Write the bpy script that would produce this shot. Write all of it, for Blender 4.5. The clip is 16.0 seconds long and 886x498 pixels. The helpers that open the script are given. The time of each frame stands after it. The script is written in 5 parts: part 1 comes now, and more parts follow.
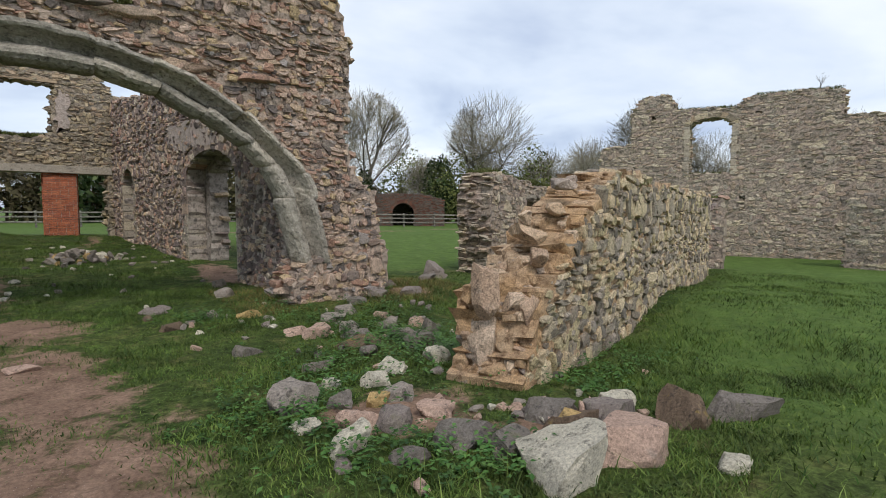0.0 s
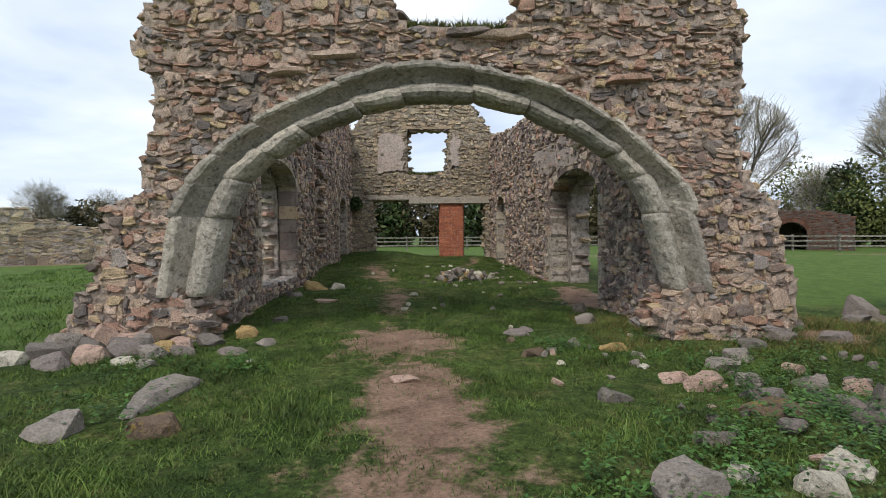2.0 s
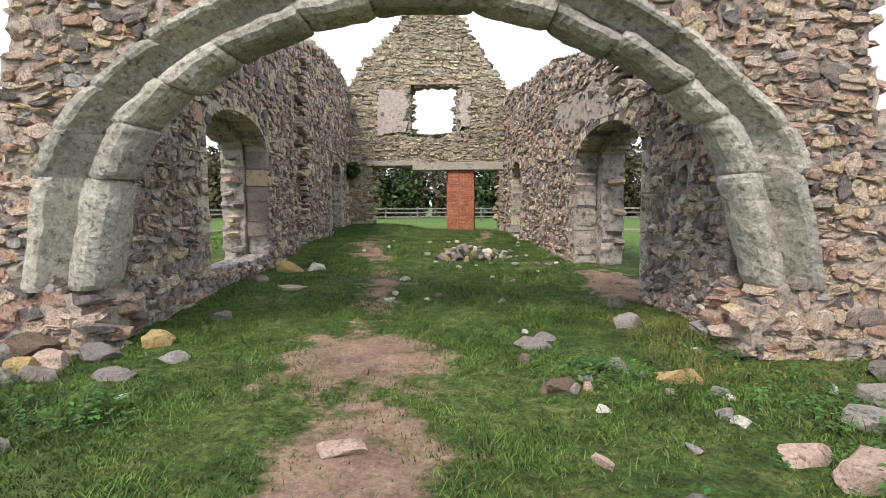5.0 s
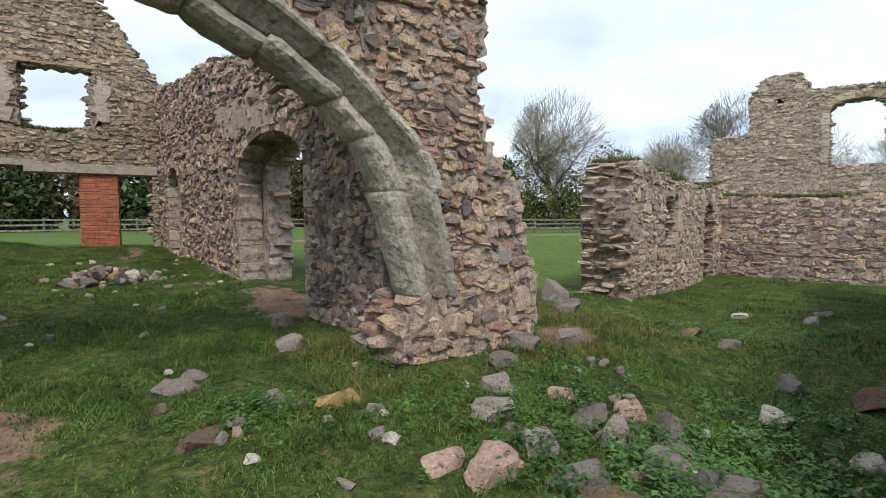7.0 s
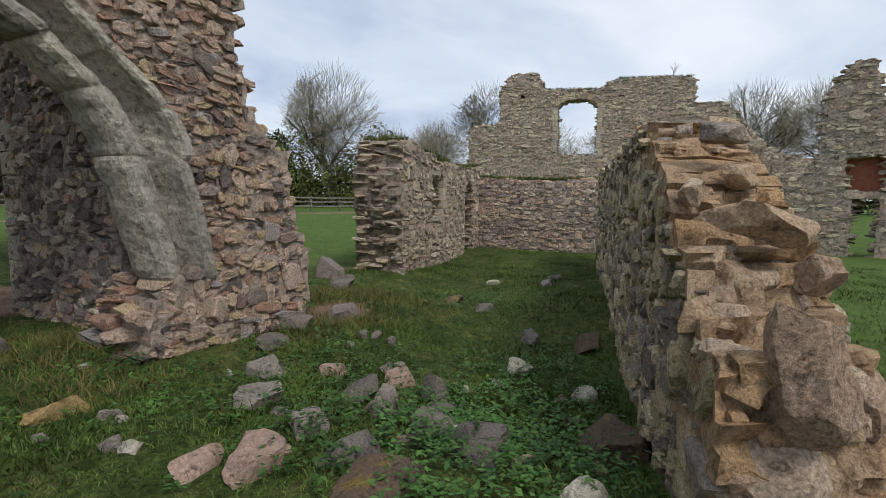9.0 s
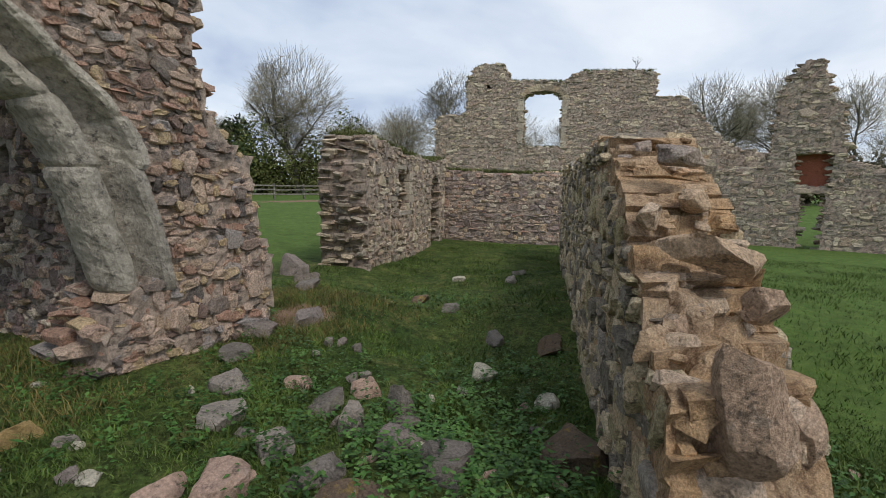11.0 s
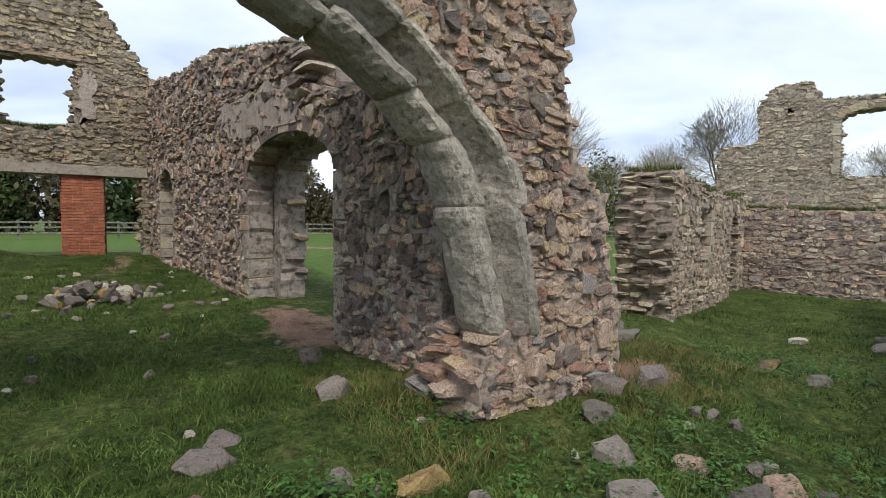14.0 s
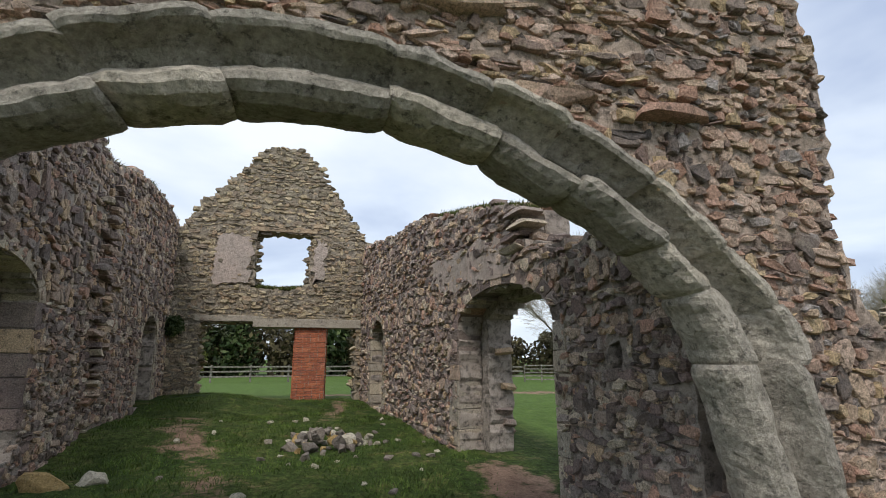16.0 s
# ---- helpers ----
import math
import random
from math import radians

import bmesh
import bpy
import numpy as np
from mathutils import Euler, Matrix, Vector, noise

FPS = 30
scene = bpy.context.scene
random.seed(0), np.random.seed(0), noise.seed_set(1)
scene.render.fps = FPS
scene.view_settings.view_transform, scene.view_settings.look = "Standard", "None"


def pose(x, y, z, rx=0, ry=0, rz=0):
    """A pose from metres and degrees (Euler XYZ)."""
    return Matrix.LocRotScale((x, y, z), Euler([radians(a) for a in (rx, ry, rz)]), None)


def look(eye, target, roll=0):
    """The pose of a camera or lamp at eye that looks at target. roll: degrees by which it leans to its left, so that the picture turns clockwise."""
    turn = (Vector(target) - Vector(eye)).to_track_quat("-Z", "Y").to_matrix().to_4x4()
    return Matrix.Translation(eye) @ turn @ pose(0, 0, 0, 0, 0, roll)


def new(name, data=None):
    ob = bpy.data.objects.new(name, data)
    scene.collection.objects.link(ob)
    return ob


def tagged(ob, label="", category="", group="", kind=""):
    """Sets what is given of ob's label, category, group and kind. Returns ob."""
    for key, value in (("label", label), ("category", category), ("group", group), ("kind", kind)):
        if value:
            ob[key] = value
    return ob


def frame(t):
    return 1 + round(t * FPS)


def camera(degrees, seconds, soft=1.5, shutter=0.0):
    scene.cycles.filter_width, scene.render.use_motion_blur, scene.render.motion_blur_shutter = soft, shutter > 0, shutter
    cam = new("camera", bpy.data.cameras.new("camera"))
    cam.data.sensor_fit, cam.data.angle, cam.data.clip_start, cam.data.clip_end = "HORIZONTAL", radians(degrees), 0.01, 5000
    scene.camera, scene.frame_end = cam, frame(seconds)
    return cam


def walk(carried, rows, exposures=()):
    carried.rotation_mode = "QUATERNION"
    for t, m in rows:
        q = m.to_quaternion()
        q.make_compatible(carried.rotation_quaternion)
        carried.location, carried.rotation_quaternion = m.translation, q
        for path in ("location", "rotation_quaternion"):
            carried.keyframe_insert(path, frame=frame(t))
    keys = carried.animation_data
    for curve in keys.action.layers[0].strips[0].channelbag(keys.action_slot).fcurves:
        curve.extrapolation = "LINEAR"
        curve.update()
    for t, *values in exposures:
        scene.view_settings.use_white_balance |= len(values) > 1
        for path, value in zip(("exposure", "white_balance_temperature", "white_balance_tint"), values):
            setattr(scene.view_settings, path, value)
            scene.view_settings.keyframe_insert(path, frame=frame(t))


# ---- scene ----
cam = camera(81.0, 16.0, soft=0.5)
PATH = [
    (0, (0.123, -8.400, 1.597), (3.207, -4.482, 1.227), 0.43),
    (0.5, (0.175, -8.095, 1.595), (2.426, -3.641, 1.299), -0.56),
    (1, (0.268, -7.793, 1.543), (1.533, -2.959, 1.370), -0.31),
    (1.5, (0.319, -7.575, 1.497), (0.739, -2.595, 1.369), -0.28),
    (2, (0.327, -7.277, 1.500), (0.369, -2.279, 1.366), -0.49),
    (2.5, (0.418, -6.961, 1.464), (0.315, -1.965, 1.281), -0.47),
    (3, (0.450, -6.546, 1.485), (0.217, -1.558, 1.235), -0.33),
    (5.5, (0.752, -4.722, 1.494), (0.741, 0.260, 1.073), -0.23),
    (6, (0.852, -4.543, 1.534), (1.531, 0.394, 1.132), -0.39),
    (6.5, (0.949, -4.557, 1.530), (2.602, 0.149, 1.186), -0.21),
    (7, (1.016, -4.656, 1.539), (3.725, -0.465, 1.218), -0.08),
    (7.5, (1.038, -4.717, 1.507), (4.461, -1.086, 1.193), 0.02),
    (8, (1.103, -4.654, 1.504), (4.944, -1.476, 1.135), 0.28),
    (8.5, (1.137, -4.619, 1.497), (5.208, -1.751, 1.048), 0.57),
    (9, (1.171, -4.612, 1.484), (5.347, -1.911, 0.971), 0.64),
    (11.5, (1.170, -4.619, 1.745), (5.506, -2.214, 1.097), 1.10),
    (12, (1.145, -4.550, 1.735), (5.427, -2.033, 1.159), 1.34),
    (12.5, (1.053, -4.365, 1.665), (5.085, -1.453, 1.152), 1.26),
    (13, (0.898, -4.053, 1.634), (4.555, -0.670, 1.204), 1.21),
    (13.5, (0.821, -3.732, 1.611), (4.047, 0.070, 1.232), 0.81),
    (14, (0.838, -3.337, 1.674), (3.683, 0.765, 1.395), 0.59),
    (14.5, (0.701, -3.109, 1.766), (3.410, 1.093, 1.668), 0.53),
    (15, (0.640, -3.036, 1.872), (3.166, 1.275, 2.033), 0.27),
    (15.5, (0.530, -3.021, 1.942), (2.590, 1.503, 2.472), -0.90),
    (16, (0.302, -3.073, 1.824), (1.652, 1.628, 2.861), -0.05),
]
walk(cam, [(t, look(eye, target, roll)) for t, eye, target, roll in PATH], ((0, 0.45), (1, 0.5), (1.5, 0.56), (2, 0.57), (3, 0.66), (5.5, 1.48), (6, 1.38), (6.5, 1.22), (7, 0.82), (7.5, 0.45), (8, 0.32), (9, 0.27), (12.5, 0.31), (13, 0.45), (13.5, 0.6), (14.5, 0.66), (15.2, 0.54), (16, 0.5)))

# ---------------------------------------------------------------- light
world = bpy.data.worlds.new("overcast_sky")
scene.world = world
world.use_nodes = True
SUN_ELEV, SUN_AZ = 52.0, 205.0


def build_sky(tree):
    n, l = tree.nodes, tree.links
    n.clear()
    out = n.new("ShaderNodeOutputWorld")
    bg = n.new("ShaderNodeBackground")
    sky = n.new("ShaderNodeTexSky")
    sky.sky_type = "NISHITA"
    sky.sun_disc = False
    sky.sun_elevation = radians(SUN_ELEV)
    sky.sun_rotation = radians(SUN_AZ)
    dim = n.new("ShaderNodeVectorMath")
    dim.operation = "SCALE"
    dim.inputs["Scale"].default_value = 0.11
    co = n.new("ShaderNodeTexCoord")
    sep = n.new("ShaderNodeSeparateXYZ")
    add = n.new("ShaderNodeMath")
    add.operation = "ADD"
    add.inputs[1].default_value = 0.22
    top = n.new("ShaderNodeMath")
    top.operation = "MAXIMUM"
    top.inputs[1].default_value = 0.05
    div = n.new("ShaderNodeVectorMath")
    div.operation = "DIVIDE"
    comb = n.new("ShaderNodeCombineXYZ")
    big = n.new("ShaderNodeTexNoise")
    big.inputs["Scale"].default_value = 1.15
    big.inputs["Detail"].default_value = 5.0
    big.inputs["Roughness"].default_value = 0.52
    big.inputs["Distortion"].default_value = 0.25
    ramp = n.new("ShaderNodeValToRGB")
    e = ramp.color_ramp.elements
    e[0].position, e[0].color = 0.30, (0.38, 0.45, 0.60, 1)
    e[1].position, e[1].color = 0.68, (0.77, 0.81, 0.87, 1)
    m = e.new(0.46)
    m.color = (0.57, 0.64, 0.75, 1)
    mix = n.new("ShaderNodeMix")
    mix.data_type = "RGBA"
    mix.inputs[0].default_value = 0.86
    bg.inputs["Strength"].default_value = 1.0
    l.new(sky.outputs[0], dim.inputs[0])
    l.new(co.outputs["Generated"], sep.inputs[0])
    l.new(sep.outputs["Z"], add.inputs[0])
    l.new(add.outputs[0], top.inputs[0])
    for a in ("X", "Y", "Z"):
        l.new(top.outputs[0], comb.inputs[a])
    l.new(co.outputs["Generated"], div.inputs[0])
    l.new(comb.outputs[0], div.inputs[1])
    l.new(div.outputs[0], big.inputs["Vector"])
    l.new(big.outputs["Fac"], ramp.inputs[0])
    l.new(dim.outputs[0], mix.inputs["A"])
    l.new(ramp.outputs[0], mix.inputs["B"])
    l.new(mix.outputs["Result"], bg.inputs["Color"])
    l.new(bg.outputs[0], out.inputs[0])


build_sky(world.node_tree)
sun = new("sun", bpy.data.lights.new("sun", "SUN"))
sun.data.energy, sun.data.angle, sun.data.color = 1.5, radians(14), (1.0, 0.94, 0.88)
_az = radians(SUN_AZ)
sun.matrix_world = look((0, 0, 30), (-math.sin(_az) * 30, -math.cos(_az) * 30, 30 - 30 * math.tan(radians(SUN_ELEV))))


# ---------------------------------------------------------------- materials
def nodes_of(mat):
    mat.use_nodes = True
    t = mat.node_tree
    return t, t.nodes, t.links, t.nodes["Principled BSDF"]


def ramp_node(n, colours):
    r = n.new("ShaderNodeValToRGB")
    r.color_ramp.interpolation = "LINEAR"
    e = r.color_ramp.elements
    for i, c in enumerate(colours):
        p = i / (len(colours) - 1)
        el = e[0] if i == 0 else e[1] if i == 1 else e.new(p)
        el.position = p
        el.color = (*c, 1)
    return r


def noise_node(n, l, co, scale, detail=5.0, rough=0.6):
    x = n.new("ShaderNodeTexNoise")
    x.inputs["Scale"].default_value = scale
    x.inputs["Detail"].default_value = detail
    x.inputs["Roughness"].default_value = rough
    l.new(co, x.inputs["Vector"])
    return x


def mix_node(n, l, fac, a, b, mode="MIX"):
    m = n.new("ShaderNodeMix")
    m.data_type = "RGBA"
    m.blend_type = mode
    for sock, v in ((m.inputs[0], fac), (m.inputs["A"], a), (m.inputs["B"], b)):
        if isinstance(v, (float, int)):
            sock.default_value = v
        elif isinstance(v, tuple):
            sock.default_value = (*v, 1)
        else:
            l.new(v, sock)
    return m.outputs["Result"]


def map_node(n, l, v, lo, hi, a=0.0, b=1.0):
    m = n.new("ShaderNodeMapRange")
    m.inputs["From Min"].default_value, m.inputs["From Max"].default_value = lo, hi
    m.inputs["To Min"].default_value, m.inputs["To Max"].default_value = a, b
    l.new(v, m.inputs["Value"])
    return m.outputs[0]


def bump_to(n, l, bsdf, height, strength=0.5, dist=0.02):
    b = n.new("ShaderNodeBump")
    b.inputs["Strength"].default_value, b.inputs["Distance"].default_value = strength, dist
    l.new(height, b.inputs["Height"])
    l.new(b.outputs[0], bsdf.inputs["Normal"])


def stone_mat(name, colours, lichen=(0.42, 0.40, 0.30), lichen_amount=0.25, rough=0.9, grain=22.0, bump=0.7, speckle=0.75):
    """Weathered stone: one hue for each piece, mottled, with lichen blotches."""
    colours = [tuple(0.4 * (v / 0.4) ** 1.22 for v in c) for c in colours]
    mat = bpy.data.materials.new(name)
    t, n, l, p = nodes_of(mat)
    geo = n.new("ShaderNodeNewGeometry")
    info = n.new("ShaderNodeObjectInfo")
    pos = geo.outputs["Position"]
    s = n.new("ShaderNodeMath")
    s.operation = "ADD"
    l.new(geo.outputs["Random Per Island"], s.inputs[0])
    l.new(info.outputs["Random"], s.inputs[1])
    f = n.new("ShaderNodeMath")
    f.operation = "FRACT"
    l.new(s.outputs[0], f.inputs[0])
    base = ramp_node(n, colours)
    base.color_ramp.interpolation = "CONSTANT"
    l.new(f.outputs[0], base.inputs[0])
    patch = noise_node(n, l, pos, 1.3, 3.0)
    med = noise_node(n, l, pos, 7.0, 6.0, 0.65)
    fine = noise_node(n, l, pos, grain * 2.2, 8.0, 0.72)
    c = mix_node(n, l, map_node(n, l, med.outputs["Fac"], 0.4, 0.7, 0.0, 0.38), base.outputs[0], tuple(v * 0.45 for v in colours[0]))
    c = mix_node(n, l, map_node(n, l, patch.outputs["Fac"], 0.45, 0.7, 0.0, 0.2), c, tuple(min(1, v * 1.25) for v in colours[min(2, len(colours) - 1)]))
    spots = noise_node(n, l, pos, 4.6, 7.0, 0.72)
    c = mix_node(n, l, map_node(n, l, spots.outputs["Fac"], 0.56, 0.66, 0.0, lichen_amount), c, lichen)
    dark = noise_node(n, l, pos, 11.0, 6.0, 0.75)
    c = mix_node(n, l, map_node(n, l, dark.outputs["Fac"], 0.55, 0.65, 0.0, 0.7), c, (0.045, 0.04, 0.036))
    g = mix_node(n, l, speckle, c, mix_node(n, l, 1.0, c, map_node(n, l, fine.outputs["Fac"], 0.3, 0.7, 0.12, 1.75), "MULTIPLY"))
    l.new(g, p.inputs["Base Color"])
    p.inputs["Roughness"].default_value = rough
    p.inputs["Specular IOR Level"].default_value = 0.25
    h = n.new("ShaderNodeMath")
    h.operation = "ADD"
    l.new(med.outputs["Fac"], h.inputs[0])
    l.new(fine.outputs["Fac"], h.inputs[1])
    bump_to(n, l, p, h.outputs[0], min(1.0, bump * 1.3), 0.035)
    return mat


STONE_FRONT = stone_mat("warm_rubble_stone", [(0.520, 0.408, 0.308), (0.291, 0.244, 0.215), (0.582, 0.459, 0.369), (0.177, 0.158, 0.149), (0.468, 0.316, 0.246), (0.541, 0.428, 0.278), (0.374, 0.346, 0.328), (0.520, 0.387, 0.308), (0.270, 0.204, 0.175), (0.562, 0.448, 0.369), (0.437, 0.285, 0.215), (0.343, 0.306, 0.287)], lichen=(0.46, 0.41, 0.30))
STONE_NAVE = stone_mat("grey_purple_rubble_stone", [(0.436, 0.359, 0.298), (0.282, 0.235, 0.214), (0.564, 0.459, 0.368), (0.206, 0.173, 0.160), (0.513, 0.347, 0.273), (0.384, 0.335, 0.309), (0.601, 0.532, 0.429), (0.334, 0.260, 0.237), (0.487, 0.384, 0.309), (0.256, 0.205, 0.190), (0.590, 0.459, 0.321), (0.410, 0.297, 0.250)], lichen=(0.45, 0.42, 0.36))
STONE_GABLE = stone_mat("buff_rubble_stone", [(0.44, 0.37, 0.26), (0.3, 0.26, 0.2), (0.52, 0.44, 0.31), (0.24, 0.21, 0.17), (0.46, 0.36, 0.26), (0.38, 0.34, 0.27), (0.56, 0.48, 0.35), (0.34, 0.28, 0.22), (0.48, 0.41, 0.27)], lichen=(0.47, 0.43, 0.26), lichen_amount=0.35)
STONE_YARD = stone_mat("olive_grey_rubble_stone", [(0.517, 0.441, 0.328), (0.323, 0.287, 0.238), (0.618, 0.526, 0.375), (0.232, 0.208, 0.176), (0.466, 0.403, 0.261), (0.388, 0.342, 0.295), (0.569, 0.464, 0.318), (0.285, 0.245, 0.204), (0.440, 0.379, 0.307)], lichen=(0.36, 0.35, 0.16), lichen_amount=0.4)
STONE_RUIN = stone_mat("pale_buff_rubble_stone", [(0.5, 0.42, 0.335), (0.32, 0.28, 0.23), (0.56, 0.48, 0.36), (0.25, 0.22, 0.19), (0.46, 0.36, 0.28), (0.4, 0.36, 0.3), (0.58, 0.51, 0.4), (0.36, 0.29, 0.23), (0.5, 0.44, 0.31)], lichen=(0.45, 0.40, 0.31), lichen_amount=0.25)
STONE_ARCH = stone_mat("weathered_grey_limestone", [(0.44, 0.405, 0.345), (0.50, 0.455, 0.38), (0.38, 0.35, 0.30), (0.47, 0.43, 0.36)], lichen=(0.13, 0.12, 0.095), lichen_amount=0.75, grain=9.0, bump=0.7, speckle=0.5)
STONE_DRESSED = stone_mat("dressed_limestone", [(0.46, 0.40, 0.32), (0.54, 0.48, 0.38), (0.42, 0.38, 0.32), (0.50, 0.44, 0.33)], lichen=(0.28, 0.26, 0.22), lichen_amount=0.45, bump=0.4)
STONE_PALE = stone_mat("pale_broken_stone", [(0.54, 0.41, 0.29), (0.40, 0.33, 0.27), (0.60, 0.48, 0.36), (0.47, 0.35, 0.26), (0.58, 0.40, 0.25), (0.36, 0.31, 0.28), (0.56, 0.45, 0.35), (0.44, 0.30, 0.20)], lichen=(0.55, 0.50, 0.42), lichen_amount=0.3)
ROCK = stone_mat("loose_field_rock", [(0.24, 0.215, 0.19), (0.36, 0.32, 0.28), (0.29, 0.25, 0.225), (0.40, 0.35, 0.29)], lichen=(0.20, 0.20, 0.10), lichen_amount=0.4, speckle=0.5)
ROCK_YELLOW = stone_mat("ochre_field_rock", [(0.46, 0.34, 0.17), (0.54, 0.41, 0.22)], lichen=(0.55, 0.47, 0.30), lichen_amount=0.3, speckle=0.5)
ROCK_PINK = stone_mat("pink_sandstone_rock", [(0.50, 0.37, 0.30), (0.56, 0.43, 0.35)], lichen=(0.34, 0.30, 0.26), lichen_amount=0.4, speckle=0.5)
ROCK_PALE = stone_mat("pale_limestone_rock", [(0.55, 0.51, 0.42), (0.62, 0.58, 0.50)], lichen=(0.36, 0.34, 0.27), lichen_amount=0.4, speckle=0.5)
ROCK_MOSSY = stone_mat("mossy_brown_rock", [(0.20, 0.15, 0.11), (0.27, 0.20, 0.14)], lichen=(0.36, 0.25, 0.04), lichen_amount=0.75, speckle=0.5)
BRICK_DARK = stone_mat("old_dark_brick", [(0.14, 0.07, 0.05), (0.20, 0.10, 0.07), (0.17, 0.11, 0.085), (0.11, 0.075, 0.06)], lichen=(0.10, 0.10, 0.07), lichen_amount=0.4, bump=0.35)
BRICK = stone_mat("red_brick", [(0.48, 0.20, 0.12), (0.56, 0.25, 0.15), (0.50, 0.21, 0.125), (0.42, 0.18, 0.12), (0.60, 0.31, 0.20)], lichen=(0.40, 0.26, 0.20), lichen_amount=0.35, bump=0.35)


def mortar_mat(name, a, b, dark=(0.10, 0.09, 0.08), grit=(0.72, 1.2)):
    mat = bpy.data.materials.new(name)
    t, n, l, p = nodes_of(mat)
    pos = n.new("ShaderNodeNewGeometry").outputs["Position"]
    big = noise_node(n, l, pos, 1.6, 4.0)
    med = noise_node(n, l, pos, 9.0, 7.0, 0.7)
    fine = noise_node(n, l, pos, 70.0, 5.0, 0.7)
    c = mix_node(n, l, map_node(n, l, big.outputs["Fac"], 0.35, 0.65), a, b)
    c = mix_node(n, l, map_node(n, l, med.outputs["Fac"], 0.47, 0.64, 0.0, 0.88), c, dark)
    c = mix_node(n, l, 1.0, c, map_node(n, l, fine.outputs["Fac"], 0.3, 0.7, *grit), "MULTIPLY")
    l.new(c, p.inputs["Base Color"])
    p.inputs["Roughness"].default_value = 0.95
    p.inputs["Specular IOR Level"].default_value = 0.15
    h = n.new("ShaderNodeMath")
    h.operation = "ADD"
    l.new(med.outputs["Fac"], h.inputs[0])
    l.new(fine.outputs["Fac"], h.inputs[1])
    bump_to(n, l, p, h.outputs[0], 0.9, 0.03)
    return mat


MORTAR_FRONT = mortar_mat("pink_lime_mortar", (0.56, 0.44, 0.35), (0.46, 0.37, 0.30), dark=(0.14, 0.115, 0.095))
MORTAR_NAVE = mortar_mat("grey_lime_mortar", (0.52, 0.45, 0.385), (0.40, 0.345, 0.30))
MORTAR_GABLE = mortar_mat("buff_lime_mortar", (0.42, 0.35, 0.26), (0.36, 0.31, 0.24))
MORTAR_ORANGE = mortar_mat("orange_earth_mortar", (0.60, 0.39, 0.21), (0.54, 0.40, 0.27), dark=(0.20, 0.12, 0.07), grit=(0.45, 1.3))
MORTAR_RUIN = mortar_mat("pale_lime_mortar", (0.44, 0.37, 0.29), (0.42, 0.32, 0.26))
PLASTER = mortar_mat("old_pink_plaster", (0.58, 0.47, 0.40), (0.48, 0.41, 0.35), dark=(0.33, 0.28, 0.24))
MORTAR_SOOT = mortar_mat("sooty_brick_mortar", (0.13, 0.10, 0.08), (0.09, 0.08, 0.07))
MORTAR_BRICK = mortar_mat("brick_mortar", (0.52, 0.43, 0.35), (0.46, 0.37, 0.30))


def plain_mat(name, a, b, scale=6.0, rough=0.85, bump=0.3):
    mat = bpy.data.materials.new(name)
    t, n, l, p = nodes_of(mat)
    geo = n.new("ShaderNodeNewGeometry")
    info = n.new("ShaderNodeObjectInfo")
    s = n.new("ShaderNodeMath")
    s.operation = "ADD"
    l.new(geo.outputs["Random Per Island"], s.inputs[0])
    l.new(info.outputs["Random"], s.inputs[1])
    f = n.new("ShaderNodeMath")
    f.operation = "FRACT"
    l.new(s.outputs[0], f.inputs[0])
    no = noise_node(n, l, geo.outputs["Position"], scale, 5.0)
    c = mix_node(n, l, f.outputs[0], a, b)
    c = mix_node(n, l, 1.0, c, map_node(n, l, no.outputs["Fac"], 0.32, 0.68, 0.35, 1.5), "MULTIPLY")
    l.new(c, p.inputs["Base Color"])
    p.inputs["Roughness"].default_value = rough
    p.inputs["Specular IOR Level"].default_value = 0.2
    if bump:
        bump_to(n, l, p, no.outputs["Fac"], bump, 0.02)
    return mat


GRASS = plain_mat("grass_blades", (0.034, 0.078, 0.013), (0.135, 0.185, 0.04), 1.9, 0.6, 0)
GRASS_LUSH = plain_mat("pasture_blades", (0.055, 0.115, 0.018), (0.135, 0.205, 0.045), 1.5, 0.6, 0)
WEED = plain_mat("nettle_leaves", (0.03, 0.085, 0.016), (0.08, 0.155, 0.035), 3.0, 0.55, 0)
DRY = plain_mat("dry_grass", (0.24, 0.17, 0.07), (0.14, 0.13, 0.04), 3.0, 0.8, 0)
BARK = plain_mat("grey_bark", (0.13, 0.115, 0.095), (0.19, 0.17, 0.14), 3.0, 0.9, 0)
TWIG = plain_mat("bare_twigs", (0.22, 0.20, 0.15), (0.32, 0.29, 0.22), 0.5, 0.9, 0)
BUD = plain_mat("budding_leaves", (0.10, 0.125, 0.035), (0.17, 0.18, 0.06), 0.5, 0.7, 0)
IVY = plain_mat("dark_evergreen_leaves", (0.028, 0.052, 0.02), (0.08, 0.105, 0.036), 0.5, 0.5, 0)
WILLOW = plain_mat("yellow_green_leaves", (0.22, 0.22, 0.05), (0.16, 0.19, 0.05), 0.5, 0.6, 0)
BRUSH = plain_mat("brown_undergrowth", (0.07, 0.06, 0.035), (0.12, 0.105, 0.05), 0.5, 0.9, 0)
WOOD = plain_mat("weathered_fence_wood", (0.15, 0.14, 0.115), (0.23, 0.215, 0.18), 8.0, 0.85, 0.3)
MOSS = plain_mat("wall_top_turf", (0.07, 0.10, 0.025), (0.14, 0.14, 0.05), 5.0, 0.9, 0.6)


